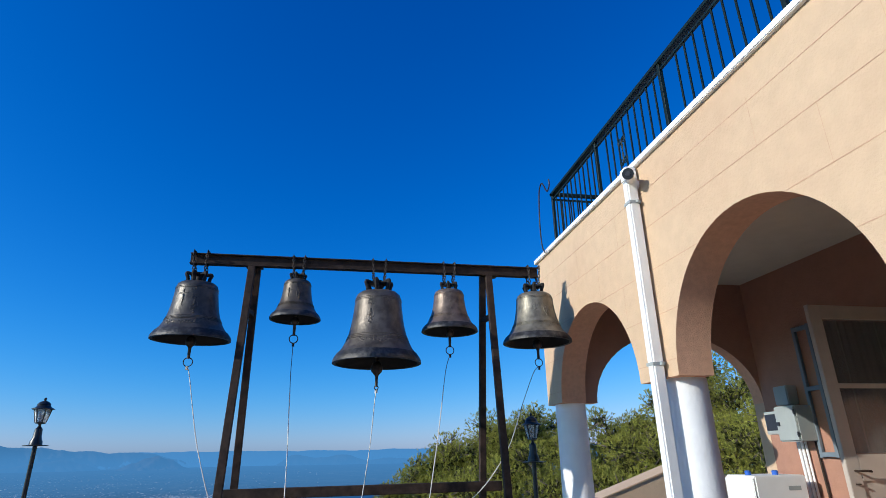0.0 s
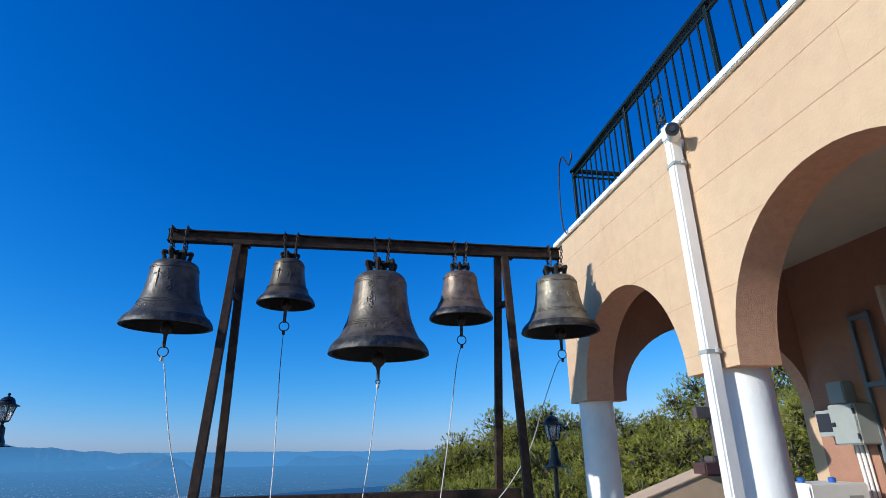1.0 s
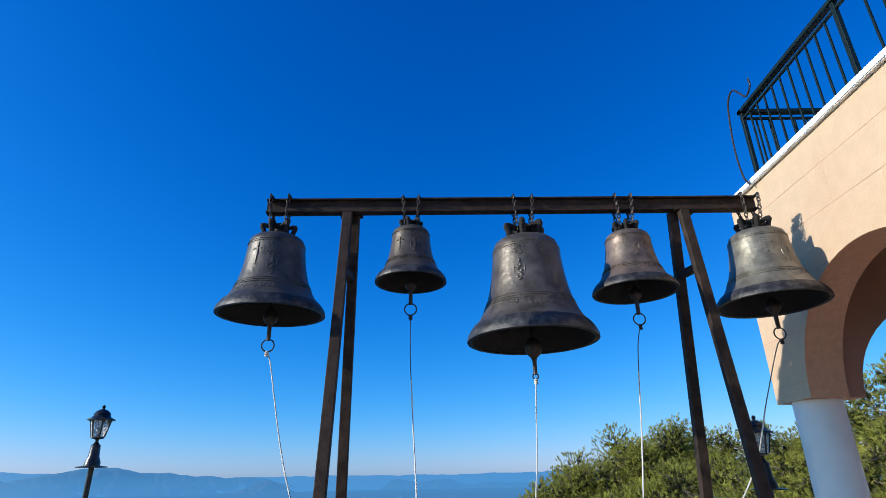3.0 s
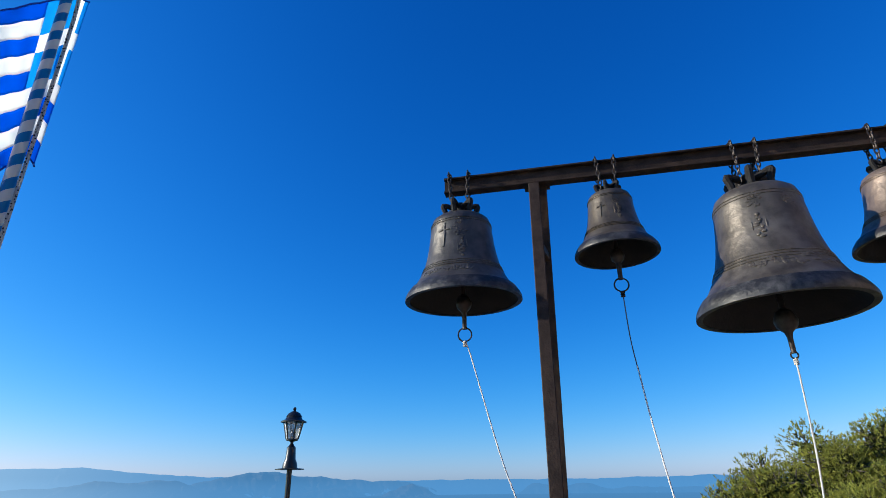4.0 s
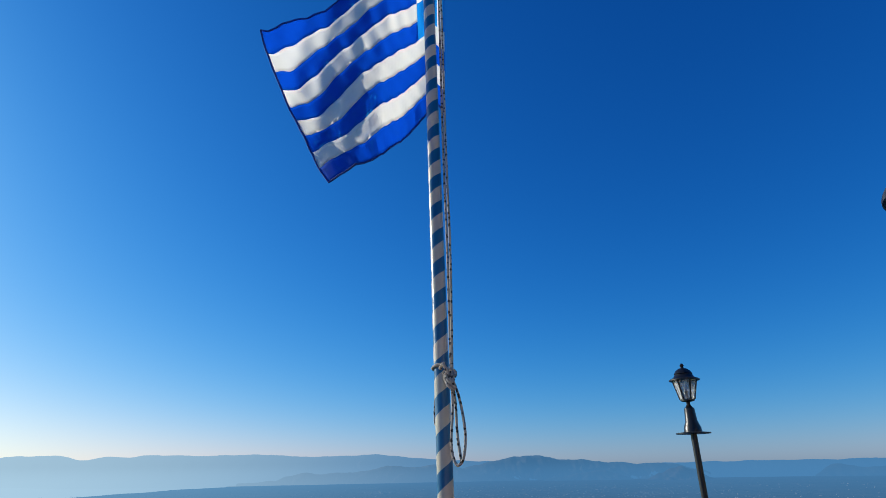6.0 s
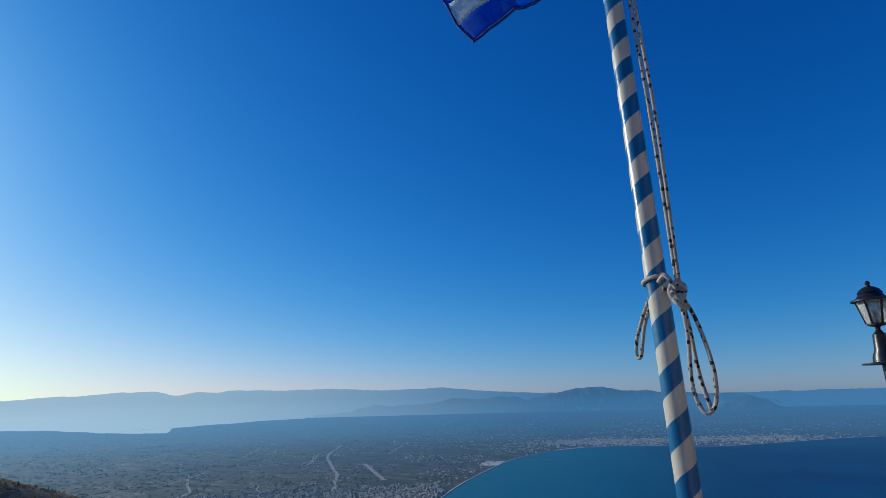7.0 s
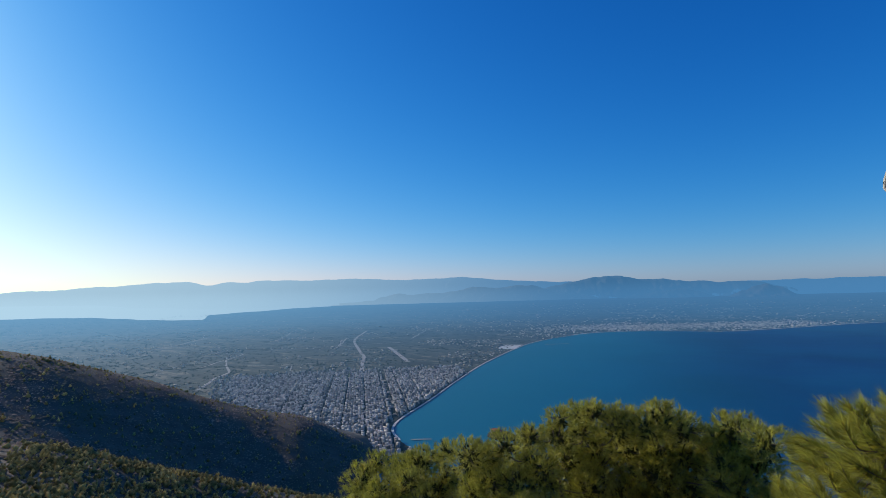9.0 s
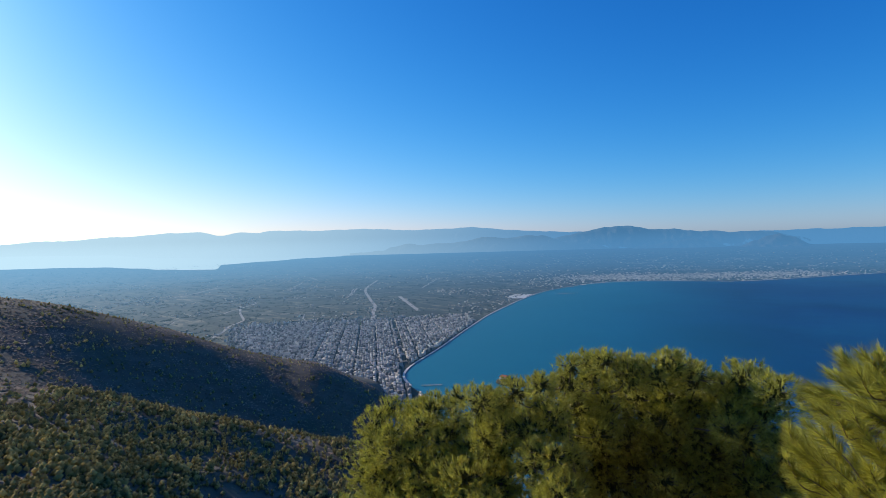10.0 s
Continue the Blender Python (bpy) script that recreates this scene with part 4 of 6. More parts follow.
hd = part("handle", tube(curve_points([(-0.87, -0.03, 1.50), (-0.87, -0.07, 1.50), (-0.80, -0.075, 1.50), (-0.76, -0.07, 1.495)], 5), 0.009, 8), M_STEEL, door, "iron lever handle", smooth=True)
part("rosette", lathe([(0.0, -0.0), (0.02, 0.0), (0.02, 0.008), (0.0, 0.008)], 14, at=(-0.87, -0.032, 1.40)), M_STEEL, door)

shutter = thing("shutter", "narrow blue-grey window shutter frame standing ajar", "shutter", (BX - 0.03, 5.13, 1.58))
SHX, SHY = -0.02, -0.22
part("stile", bar((0, 0, 0), (0, 0, 1.34), 0.035, 0.04), M_BLUEGREY, shutter)
part("stile", bar((SHX, SHY, 0), (SHX, SHY, 1.34), 0.035, 0.04), M_BLUEGREY, shutter)
for z in (0.03, 0.68, 1.31):
    part("rail", bar((0, 0, z), (SHX, SHY, z), 0.045, 0.035, side=(0, 0, 1)), M_BLUEGREY, shutter)

ebox = thing("meter_box", "light grey electric meter cabinet with a dark window", "meter box", (BX, 5.12, 1.74))
part("case", boxed(-0.24, -0.002, 0.0, 0.30, 0.0, 0.36, 0.008), M_GREYBOX, ebox)
part("door", boxed(-0.252, -0.241, 0.01, 0.29, 0.01, 0.35, 0.004), M_GREYBOX, ebox)
for z in (0.07, 0.29):
    part("hinge", boxed(-0.262, -0.252, 0.0, 0.02, z - 0.025, z + 0.025, 0.003), M_DARKPL, ebox)
part("lock", boxed(-0.266, -0.252, 0.235, 0.275, 0.16, 0.20, 0.004), M_DARKPL, ebox)
ebox2 = thing("fuse_box", "small grey fuse box with a dark cover", "fuse box", (BX, 5.44, 1.82))
part("case", boxed(-0.20, -0.002, 0.0, 0.20, 0.0, 0.24, 0.006), M_GREYBOX, ebox2)
part("cover", boxed(-0.208, -0.20, 0.015, 0.185, 0.04, 0.21, 0.003), M_DARKPL, ebox2, "dark smoked cover")
ebox3 = thing("junction_box", "pale grey junction box on the wall", "junction box", (BX, 5.30, 2.12))
part("case", boxed(-0.14, -0.002, 0.0, 0.20, 0.0, 0.20, 0.01), M_GREYBOX, ebox3)
for i, (yy, rr, mm) in enumerate(((5.40, 0.016, M_WHITE), (5.35, 0.016, M_WHITE), (5.30, 0.012, M_WHITE), (5.16, 0.012, M_STEEL))):
    cd = thing("conduit", "white plastic conduit running down the wall" if mm is M_WHITE else "brown conduit running down the wall", "conduit", (BX - 0.03, yy, 0))
    part("pipe", tube([(0, 0, 0.05), (0, 0.0, 1.2), (0.0, 0.02, 1.75)], rr, 8), mm, cd, smooth=True)
cab = thing("cable", "black cable slung along the wall", "cable", (BX - 0.03, 5.65, 2.05))
part("cable", tube(curve_points([(0, 0.18, 0.02), (-0.02, 0.10, -0.03), (-0.03, 0, -0.03), (-0.03, -0.1, 0.02)], 6), 0.012, 8), M_BLACK, cab, smooth=True)

fridge = thing("cabinet", "white metal cabinet standing in the porch", "cabinet", (3.92, 5.20, 0))
part("body", boxed(0.0, 0.58, 0.0, 0.45, 0.03, 1.42, 0.012), M_WHITE, fridge)
part("door", boxed(-0.022, -0.002, 0.006, 0.444, 0.06, 1.40, 0.008), M_WHITE, fridge)
part("badge", boxed(0.36, 0.50, -0.004, -0.001, 1.28, 1.32, 0.001), M_GREYBOX, fridge)
for x, y in ((0.03, 0.03), (0.55, 0.03), (0.03, 0.42), (0.55, 0.42)):
    part("foot", lathe([(0.0, 0.0), (0.02, 0.0), (0.02, 0.03), (0.0, 0.03)], 10, at=(x, y, 0)), M_DARKPL, fridge)
for x, y in ((4.02, 5.42), (4.28, 5.35)):
    cup = thing("cup", "small blue plastic cup on the cabinet", "cup", (x, y, 1.42))
    part("cup", lathe([(0.0, 0.0), (0.03, 0.0), (0.032, 0.036), (0.018, 0.045), (0.0, 0.045)], 14), M_BLUEPL, cup, smooth=True)

# ---- gabled wall with a stone cross ----
gw = thing("gabled_wall", "peach plastered garden wall with a low gabled top", "wall", (4.82, 7.95, 0))
gb = bmesh.new()
poly = [(-2.2, 0.0), (-2.2, 0.78), (0.0, 1.50), (0.75, 1.26), (0.75, 0.0)]
f_ = [gb.verts.new((x, -0.2, z)) for x, z in poly]
b_ = [gb.verts.new((x, 0.2, z)) for x, z in poly]
gb.faces.new(f_)
gb.faces.new(b_[::-1])
for i in range(5):
    gb.faces.new((f_[i], f_[(i + 1) % 5], b_[(i + 1) % 5], b_[i]))
part("wall", gb, M_PLASTER, gw)
part("coping", bar((-2.25, 0, 0.78), (-0.0, 0, 1.515), 0.44, 0.02, side=(0, 1, 0)), M_PLASTER, gw, "thin plaster coping")
cr = thing("stone_cross", "weathered grey-brown stone cross on a dark red block", "cross", (4.86, 7.75, 1.40))
part("block", boxed(-0.36, 0.36, -0.14, 0.16, 0.0, 0.16, 0.02), M_REDSTONE, cr, "dark red stone block")
part("foot", boxed(-0.20, 0.20, -0.10, 0.12, 0.16, 0.24, 0.015), M_MARBLE, cr)
part("shaft", boxed(-0.075, 0.075, -0.05, 0.06, 0.24, 1.07, 0.006), M_MARBLE, cr)
part("arm", boxed(-0.30, -0.076, -0.05, 0.06, 0.72, 0.87, 0.006), M_MARBLE, cr)
part("arm", boxed(0.076, 0.30, -0.05, 0.06, 0.72, 0.87, 0.006), M_MARBLE, cr)


# ---- landscape ----
SEA = -125.0
VX, VY = -3.3, 2.4


def polar(az, d):
    a = math.radians(az)
    return VX - d * math.sin(a), VY + d * math.cos(a)


def lerp_tab(x, tab):
    if x <= tab[0][0]:
        return tab[0][1]
    for (a, va), (b, vb) in zip(tab, tab[1:]):
        if x <= b:
            t = (x - a) / (b - a)
            return va + (vb - va) * t * t * (3 - 2 * t)
    return tab[-1][1]


def smooth_tab(x, tab):
    """A smooth line through a table, with no flat treads at its knots."""
    if x <= tab[0][0]:
        return tab[0][1]
    for i_ in range(len(tab) - 1):
        (a, va), (b, vb) = tab[i_], tab[i_ + 1]
        if x <= b:
            p, q = tab[max(i_ - 1, 0)], tab[min(i_ + 2, len(tab) - 1)]
            m0, m1 = (vb - p[1]) / (b - p[0]) * (b - a), (q[1] - va) / (q[0] - a) * (b - a)
            t = (x - a) / (b - a)
            return (2 * t ** 3 - 3 * t * t + 1) * va + (t ** 3 - 2 * t * t + t) * m0 + (3 * t * t - 2 * t ** 3) * vb + (t ** 3 - t * t) * m1
    return tab[-1][1]


RIDGE = ((40, -170.0), (47, -165.0), (52, -136.0), (54.2, -115.0), (57, -102.0), (60.3, -88.0), (63.6, -82.0), (68.75, -68.5), (73.6, -52.5), (78, -40.5), (82, -30.0), (86, -23.0), (100, -12.0),
         (130, 10.0))
SHELF = ((30, -110.0), (47, -78.0), (55.5, -60.0), (60.5, -55.5), (67, -49.5), (73, -44.5), (80, -36.5), (86, -32.0), (130, -22.0))


def ground_z(az, d):
    """The slope below the terrace, a wooded shelf, a hollow and the ridge beyond it."""
    ridge, shelf = smooth_tab(az, RIDGE), smooth_tab(az, SHELF)
    w = min(max((-6 - az) / 8, 0), 1)
    prof = ((0, -2.0), (9, -6.0 + 4.2 * w), (14, -10.0 + 7.2 * w), (22, -15.0 + 9.0 * w), (30, -20.0 + 8.0 * w), (40, min(-26.0, shelf * 0.62)), (85, shelf * 0.96), (165, shelf), (270, min(shelf - 14, ridge - 25)),
            (430, ridge), (640, min(SEA - 14, ridge)), (700, SEA - 16))
    z = lerp_tab(d, prof)
    x, y = polar(az, d)
    amp = min(d / 60, 1.0) * (1.0 if d < 200 else max(0.06, 1.0 - (d - 200) / 120))
    z += amp * ((4.5 if d < 70 else 2.2) * noise.noise((x / 60, y / 60, 0.3)) + 1.6 * noise.noise((x / 22, y / 22, 1.3)) + 0.8 * noise.noise((x / 8, y / 8, 2.3)))
    return z


azs = np.concatenate([np.arange(-110, 40, 1.25), np.arange(40, 100, 0.4), np.arange(100, 200.01, 1.25)])
ds = np.concatenate([[0.3, 3.0, 6.0], np.arange(9, 60, 4.0), np.arange(60, 260, 6.0), np.arange(260, 701, 10.0)])
gv = [(*polar(a, d), ground_z(a, d)) for a in azs for d in ds]
nd = len(ds)
ii = np.arange((len(azs) - 1) * (nd - 1))
r0 = ii // (nd - 1) * nd + ii % (nd - 1)
quads = np.stack([r0, r0 + 1, r0 + nd + 1, r0 + nd], 1)
hill = quick("hillside", gv, quads, M_HILL, smooth=True)
tagged(hill, "scrubby mountainside falling away below the terrace", "hillside", kind="structure")

ICO_V = np.array([(math.cos(a) * math.cos(e), math.sin(a) * math.cos(e), math.sin(e)) for a, e in
                  [(0, math.pi / 2)] + [(k * 2 * math.pi / 5, 0.4636) for k in range(5)] + [((k + 0.5) * 2 * math.pi / 5, -0.4636) for k in range(5)] + [(0, -math.pi / 2)]])
ICO_F = np.array([(0, 1 + k, 1 + (k + 1) % 5) for k in range(5)] + [(1 + k, 6 + k, 1 + (k + 1) % 5) for k in range(5)]
                 + [(1 + (k + 1) % 5, 6 + k, 6 + (k + 1) % 5) for k in range(5)] + [(11, 6 + (k + 1) % 5, 6 + k) for k in range(5)])


OCT_V = np.array([(1, 0, 0), (0, 1, 0), (-1, 0, 0), (0, -1, 0), (0, 0, 1), (0, 0, -1)], float)
OCT_F = np.array([(0, 1, 4), (1, 2, 4), (2, 3, 4), (3, 0, 4), (1, 0, 5), (2, 1, 5), (3, 2, 5), (0, 3, 5)])


TENT_V = np.array([(1, 0, -0.5), (0, 1, -0.5), (-1, 0, -0.5), (0, -1, -0.5), (0, 0, 1.0)], float)
TENT_F = np.array([(0, 1, 4), (1, 2, 4), (2, 3, 4), (3, 0, 4)])


def blobs(centres, sizes, stretch=1.25, rng=None, taper=0.0, shape=(ICO_V, ICO_F)):
    n, k = len(centres), len(shape[0])
    v = shape[0][None] * rng.uniform(0.62, 1.3, (n, k, 1))
    v[:, :, :2] *= 1 - taper * v[:, :, 2:]
    v = v * sizes[:, None, None] * np.array((1, 1, stretch))
    v += centres[:, None, :]
    f = shape[1][None] + k * np.arange(n)[:, None, None]
    return v.reshape(-1, 3), f.reshape(-1, 3)


rng = np.random.default_rng(4)
cs, ss = [], []
kinds = []
counts = [0, 0, 0]
while min(counts[0] - 51000, counts[1] - 21000, counts[2] - 46000) < 0:
    az, d = rng.uniform(44, 100), 58 + 400 * rng.random() ** 1.1
    x, y = polar(az, d)
    dens = (noise.noise((x / 30, y / 30, 5.0)) if d < 200 else 0.45 * noise.noise((az / 2.2, d / 42, 5.0))) + 0.5 * noise.noise((x / 9, y / 9, 6.0))
    dry = d + 60 * noise.noise((az / 4, d / 70, 8.0)) + 4.5 * (az - 66) > 262 and rng.random() < 0.86
    kind = 0 if dry or (d < 170 and rng.random() < 0.25) else (2 if d < 170 else 1)
    if counts[kind] > (52000, 22000, 47000)[kind] or dens < rng.uniform(-0.9, (-0.1, 0.0, 0.0)[kind]):
        continue
    z = ground_z(az, d)
    s = rng.uniform(0.30, 1.0) ** 1.5 * (0.95, 1.0, 1.08)[kind] * (1 + 0.5 * noise.noise((x / 15, y / 15, 2.0)))
    cs.append((x, y, z + s * (0.12, 0.5, 0.7)[kind]))
    ss.append(s * (1.0, 1.0, 0.66)[kind])
    kinds.append(kind)
    for q in range((0, 1, 4)[kind]):
        h = rng.random()
        cs.append((x + rng.normal() * s * 0.42 * (1.1 - h), y + rng.normal() * s * 0.42 * (1.1 - h), z + s * (0.35 + 1.7 * h)))
        ss.append(s * rng.uniform(0.32, 0.6) * (1.2 - 0.5 * h))
        kinds.append(kind)
    counts[kind] += 1 + (0, 1, 4)[kind]
cs, ss, kinds = np.array(cs), np.array(ss), np.array(kinds)
v, f = blobs(cs[kinds == 0], ss[kinds == 0], 0.36, rng, shape=(TENT_V, TENT_F))
brush = quick("hillside_brush", v, f, M_BRUSH)
tagged(brush, "low dry brown brush on the mountain ridge", "scrub", kind="stuff")
v, f = blobs(cs[kinds == 1], ss[kinds == 1], 1.2, rng, 0.15, (OCT_V, OCT_F))
far_scrub = quick("ridge_trees", v, f, M_SCRUB)
tagged(far_scrub, "dark pines scattered over the mountain ridge", "trees", kind="stuff")
v, f = blobs(cs[kinds == 2], ss[kinds == 2], 1.1, rng, 0.1, (OCT_V, OCT_F))
scrub = quick("hillside_trees", v, f, M_SCRUB)
tagged(scrub, "young pines and scrub covering the mountainside", "trees", kind="stuff")

# sea
def sea_mat():
    """Deep blue water, turquoise over the shallows off the beach."""
    m = mat("sea_water", (0.002, 0.042, 0.130), 0.45, spec=0.06, var=0.3, scale=0.004, bump=0.25, bump_scale=0.35, stain=(0.006, 0.105, 0.195), stain_scale=0.0021, stain_amount=0.8)
    n, l = m.node_tree.nodes, m.node_tree.links
    b = n["Principled BSDF"]
    old = b.inputs["Base Color"].links[0].from_socket
    co = n.new("ShaderNodeTexCoord")
    dp = n.new("ShaderNodeVectorMath")
    dp.operation = "DOT_PRODUCT"
    dp.inputs[1].default_value = (0.90, 0.43, 0.0)
    l.new(co.outputs["Object"], dp.inputs[0])
    mr = n.new("ShaderNodeMapRange")
    mr.interpolation_type = "SMOOTHSTEP"
    mr.inputs["From Min"].default_value, mr.inputs["From Max"].default_value = -260.0, 270.0
    mr.inputs["To Min"].default_value, mr.inputs["To Max"].default_value = 0.75, 0.0
    l.new(dp.outputs["Value"], mr.inputs["Value"])
    mx = n.new("ShaderNodeMix")
    mx.data_type = "RGBA"
    mx.inputs["B"].default_value = (0.014, 0.21, 0.27, 1)
    l.new(mr.outputs[0], mx.inputs["Factor"])
    l.new(old, mx.inputs["A"])
    l.new(mx.outputs["Result"], b.inputs["Base Color"])
    return m


M_SEA = add_haze_glow(sea_mat(), 3300, 0.75)
bm = bmesh.new()
bmesh.ops.create_circle(bm, cap_ends=True, segments=96, radius=4900)
bmesh.ops.translate(bm, verts=bm.verts, vec=(0, 0, SEA))
water = part("water", bm, M_SEA)
tagged(water, "calm deep blue sea bay", "sea", kind="structure")

# plain with its curved shore
COAST = [(-330, 300), (-392, 318), (-445, 357), (-509, 463), (-594, 599), (-699, 781), (-846, 1092), (-892, 1290), (-890, 1480), (-767, 1616), (-595, 1667), (-500, 1834),
         (-335, 2183), (-60, 2500), (400, 2800), (1200, 3000), (2600, 3200)]


def plain_mat():
    m = mat("plain_fields_and_groves", (0.10, 0.105, 0.062), 0.95, var=0.45, scale=0.02, bump=0)
    n, l = m.node_tree.nodes, m.node_tree.links
    b = n["Principled BSDF"]
    co = n.new("ShaderNodeTexCoord")
    vo = n.new("ShaderNodeTexVoronoi")
    vo.inputs["Scale"].default_value = 0.03
    mp = n.new("ShaderNodeMapping")
    mp.inputs["Rotation"].default_value = (0, 0, radians(35))
    mp.inputs["Scale"].default_value = (0.45, 2.4, 1)
    l.new(co.outputs["Object"], mp.inputs[0])
    l.new(mp.outputs[0], vo.inputs["Vector"])
    cr_ = n.new("ShaderNodeValToRGB")
    e = cr_.color_ramp.elements
    e[0].position, e[0].color = 0.0, (0.004, 0.010, 0.008, 1)
    e[1].position, e[1].color = 1.0, (0.20, 0.165, 0.11, 1)
    for p_, c_ in ((0.30, (0.008, 0.017, 0.012, 1)), (0.48, (0.018, 0.030, 0.020, 1)), (0.66, (0.035, 0.043, 0.030, 1)), (0.82, (0.085, 0.078, 0.050, 1))):
        q = e.new(p_)
        q.color = c_
    sp = n.new("ShaderNodeSeparateColor")
    l.new(vo.outputs["Color"], sp.inputs[0])
    nz = n.new("ShaderNodeTexNoise")
    nz.inputs["Scale"].default_value, nz.inputs["Detail"].default_value = 0.006, 8
    l.new(co.outputs["Object"], nz.inputs["Vector"])
    v2 = n.new("ShaderNodeTexVoronoi")
    v2.inputs["Scale"].default_value = 0.085
    l.new(co.outputs["Object"], v2.inputs["Vector"])
    s2 = n.new("ShaderNodeSeparateColor")
    l.new(v2.outputs["Color"], s2.inputs[0])
    fine_ = n.new("ShaderNodeMath")
    fine_.operation = "MULTIPLY_ADD"
    fine_.inputs[1].default_value, fine_.inputs[2].default_value = 0.36, -0.20
    l.new(s2.outputs[1], fine_.inputs[0])
    ad = n.new("ShaderNodeMath")
    ad.operation = "MULTIPLY_ADD"
    ad.inputs[1].default_value = 0.58
    l.new(fine_.outputs[0], ad.inputs[2])
    l.new(sp.outputs[0], ad.inputs[0])
    a2 = n.new("ShaderNodeMath")
    a2.operation = "MULTIPLY_ADD"
    a2.inputs[1].default_value = 0.9
    l.new(nz.outputs[0], a2.inputs[0])
    l.new(ad.outputs[0], a2.inputs[2])
    sb = n.new("ShaderNodeMath")
    sb.operation = "SUBTRACT"
    sb.inputs[1].default_value = 0.25
    l.new(a2.outputs[0], sb.inputs[0])
    l.new(sb.outputs[0], cr_.inputs[0])
    l.new(cr_.outputs[0], b.inputs["Base Color"])
    return m


M_PLAIN = add_haze_glow(plain_mat(), 2700, 0.98, 0.0, HAZE_NEAR)
shore = [Vector((p.x, p.y)) for p in curve_points([(x, y, 0) for x, y in COAST], 10)]


def signed_shore(x, y):
    """Positive inland of the shore line."""
    best, val = 1e9, 0
    for a, b in zip(shore[:-1:2], shore[2::2]):
        ab, ap = b - a, Vector((x, y)) - a
        t = min(max(ap.dot(ab) / ab.length_squared, 0), 1)
        q = ap - ab * t
        if q.length < best:
            best, val = q.length, (ab.x * ap.y - ab.y * ap.x)
    return best if val > 0 else -best


def plain_z(x, y):
    """The plain lies at the sea and rises gently towards the hills."""
    t = (math.hypot(x - VX, y - VY) - 2600) / 1800
    if t <= 0:
        return SEA + 0.4
    t = min(t, 1.0)
    return SEA + 0.4 + 60 * t * t * (3 - 2 * t) * min(max(signed_shore(x, y) / 700, 0), 1)


ns, nr = len(shore), 40
pv = []
for i, p in enumerate(shore):
    ox, oy = polar(120 - 165 * i / (ns - 1), 4880)
    for k in range(nr + 1):
        q = (k / nr) ** 1.5
        pv.append((p.x + (ox - p.x) * q, p.y + (oy - p.y) * q))
pv = [(x, y, plain_z(x, y)) for x, y in pv]
ii = np.arange((ns - 1) * nr)
q0 = ii // nr * (nr + 1) + ii % nr
plain = quick("plain", pv, np.stack([q0, q0 + nr + 1, q0 + nr + 2, q0 + 1], 1), M_PLAIN)
tagged(plain, "hazy coastal plain of fields and groves", "plain", kind="structure")

# the far bay behind the plain, its paleness painted as haze emission
fb = bmesh.new()
NEAR_DEP = ((57.5, 0.92), (60.6, 0.99), (65, 1.2), (68.9, 1.37), (69.4, 1.80), (71.5, 1.75), (74.3, 1.6), (76, 1.42), (78.7, 1.2), (82, 1.1), (90, 1.0))
FAR_DEP = ((57.5, 0.90), (60.6, 0.86), (69, 0.75), (74.3, 0.5), (78.7, 0.12), (86, 0.0), (90, 0.0))
prev = None
for az in np.arange(57.5, 90.01, 0.25):
    dep = lerp_tab(az, NEAR_DEP)
    dn = next((d for d in range(2700, 4400, 10) if (1.55 - plain_z(*polar(az, d))) / d < math.tan(radians(dep))), 4390)
    zf = 1.55 - 4396 * math.tan(radians(lerp_tab(az, FAR_DEP)))
    cur_ = []
    for q in range(9):
        d = dn + (4396 - dn) * q / 8
        zp = plain_z(*polar(az, d)) + 1.0
        cur_.append(fb.verts.new((*polar(az, d), max(zp, plain_z(*polar(az, dn)) + (zf - plain_z(*polar(az, dn))) * q / 8))))
    if prev:
        for q in range(8):
            fb.faces.new((prev[q], prev[q + 1], cur_[q + 1], cur_[q]))
    prev = cur_
far_bay = part("far_water", fb, add_haze_glow(mat("hazed_sea_water", (0.05, 0.12, 0.2), 0.5, spec=0.3, var=0.1, scale=0.004, bump=0), 1500, 1.12))
tagged(far_bay, "far bay made pale by painted sun haze", "sea", kind="structure")

M_SAND = add_haze_glow(mat("pale_shingle", (0.55, 0.52, 0.47), 0.9, var=0.15, scale=0.2, bump=0), 2700, 0.98, 0.0, HAZE_NEAR)


def ribbon(name, pts, w, z, material, label, category):
    bm = bmesh.new()
    prev = None
    for i, p in enumerate(pts):
        a, b = pts[max(i - 1, 0)], pts[min(i + 1, len(pts) - 1)]
        d = (Vector(b) - Vector(a)).normalized()
        s = Vector((-d.y, d.x)) * w / 2
        cur_ = [bm.verts.new((p[0] + s.x * k, p[1] + s.y * k, max(z, plain_z(p[0], p[1]) + 0.25))) for k in (-1, 1)]
        if prev:
            bm.faces.new((prev[0], prev[1], cur_[1], cur_[0]))
        prev = cur_
    return tagged(part(name, bm, material), label, category, kind="structure")


ribbon("beach", [tuple(p) for p in shore[10:75]], 2.4, SEA + 0.6, M_SAND, "narrow pale beach along the bay", "beach")
ribbon("beach", [tuple(p) for p in shore[74:]], 9.0, SEA + 0.6, M_SAND, "thin pale strand on the far shore", "beach")
U, W = Vector((-0.814, 0.581)), Vector((-0.581, -0.814))
M_ROAD = add_haze_glow(mat("dusty_road", (0.32, 0.285, 0.25), 0.9, var=0.15, scale=0.1, bump=0), 2700, 0.98, 0.0, HAZE_NEAR)
road = curve_points([(-420, 318, 0), (-491, 371, 0), (-640, 470, 0), (-832, 592, 0), (-960, 690, 0), (-1104, 779, 0), (-1380, 960, 0), (-1678, 1219, 0)], 8)
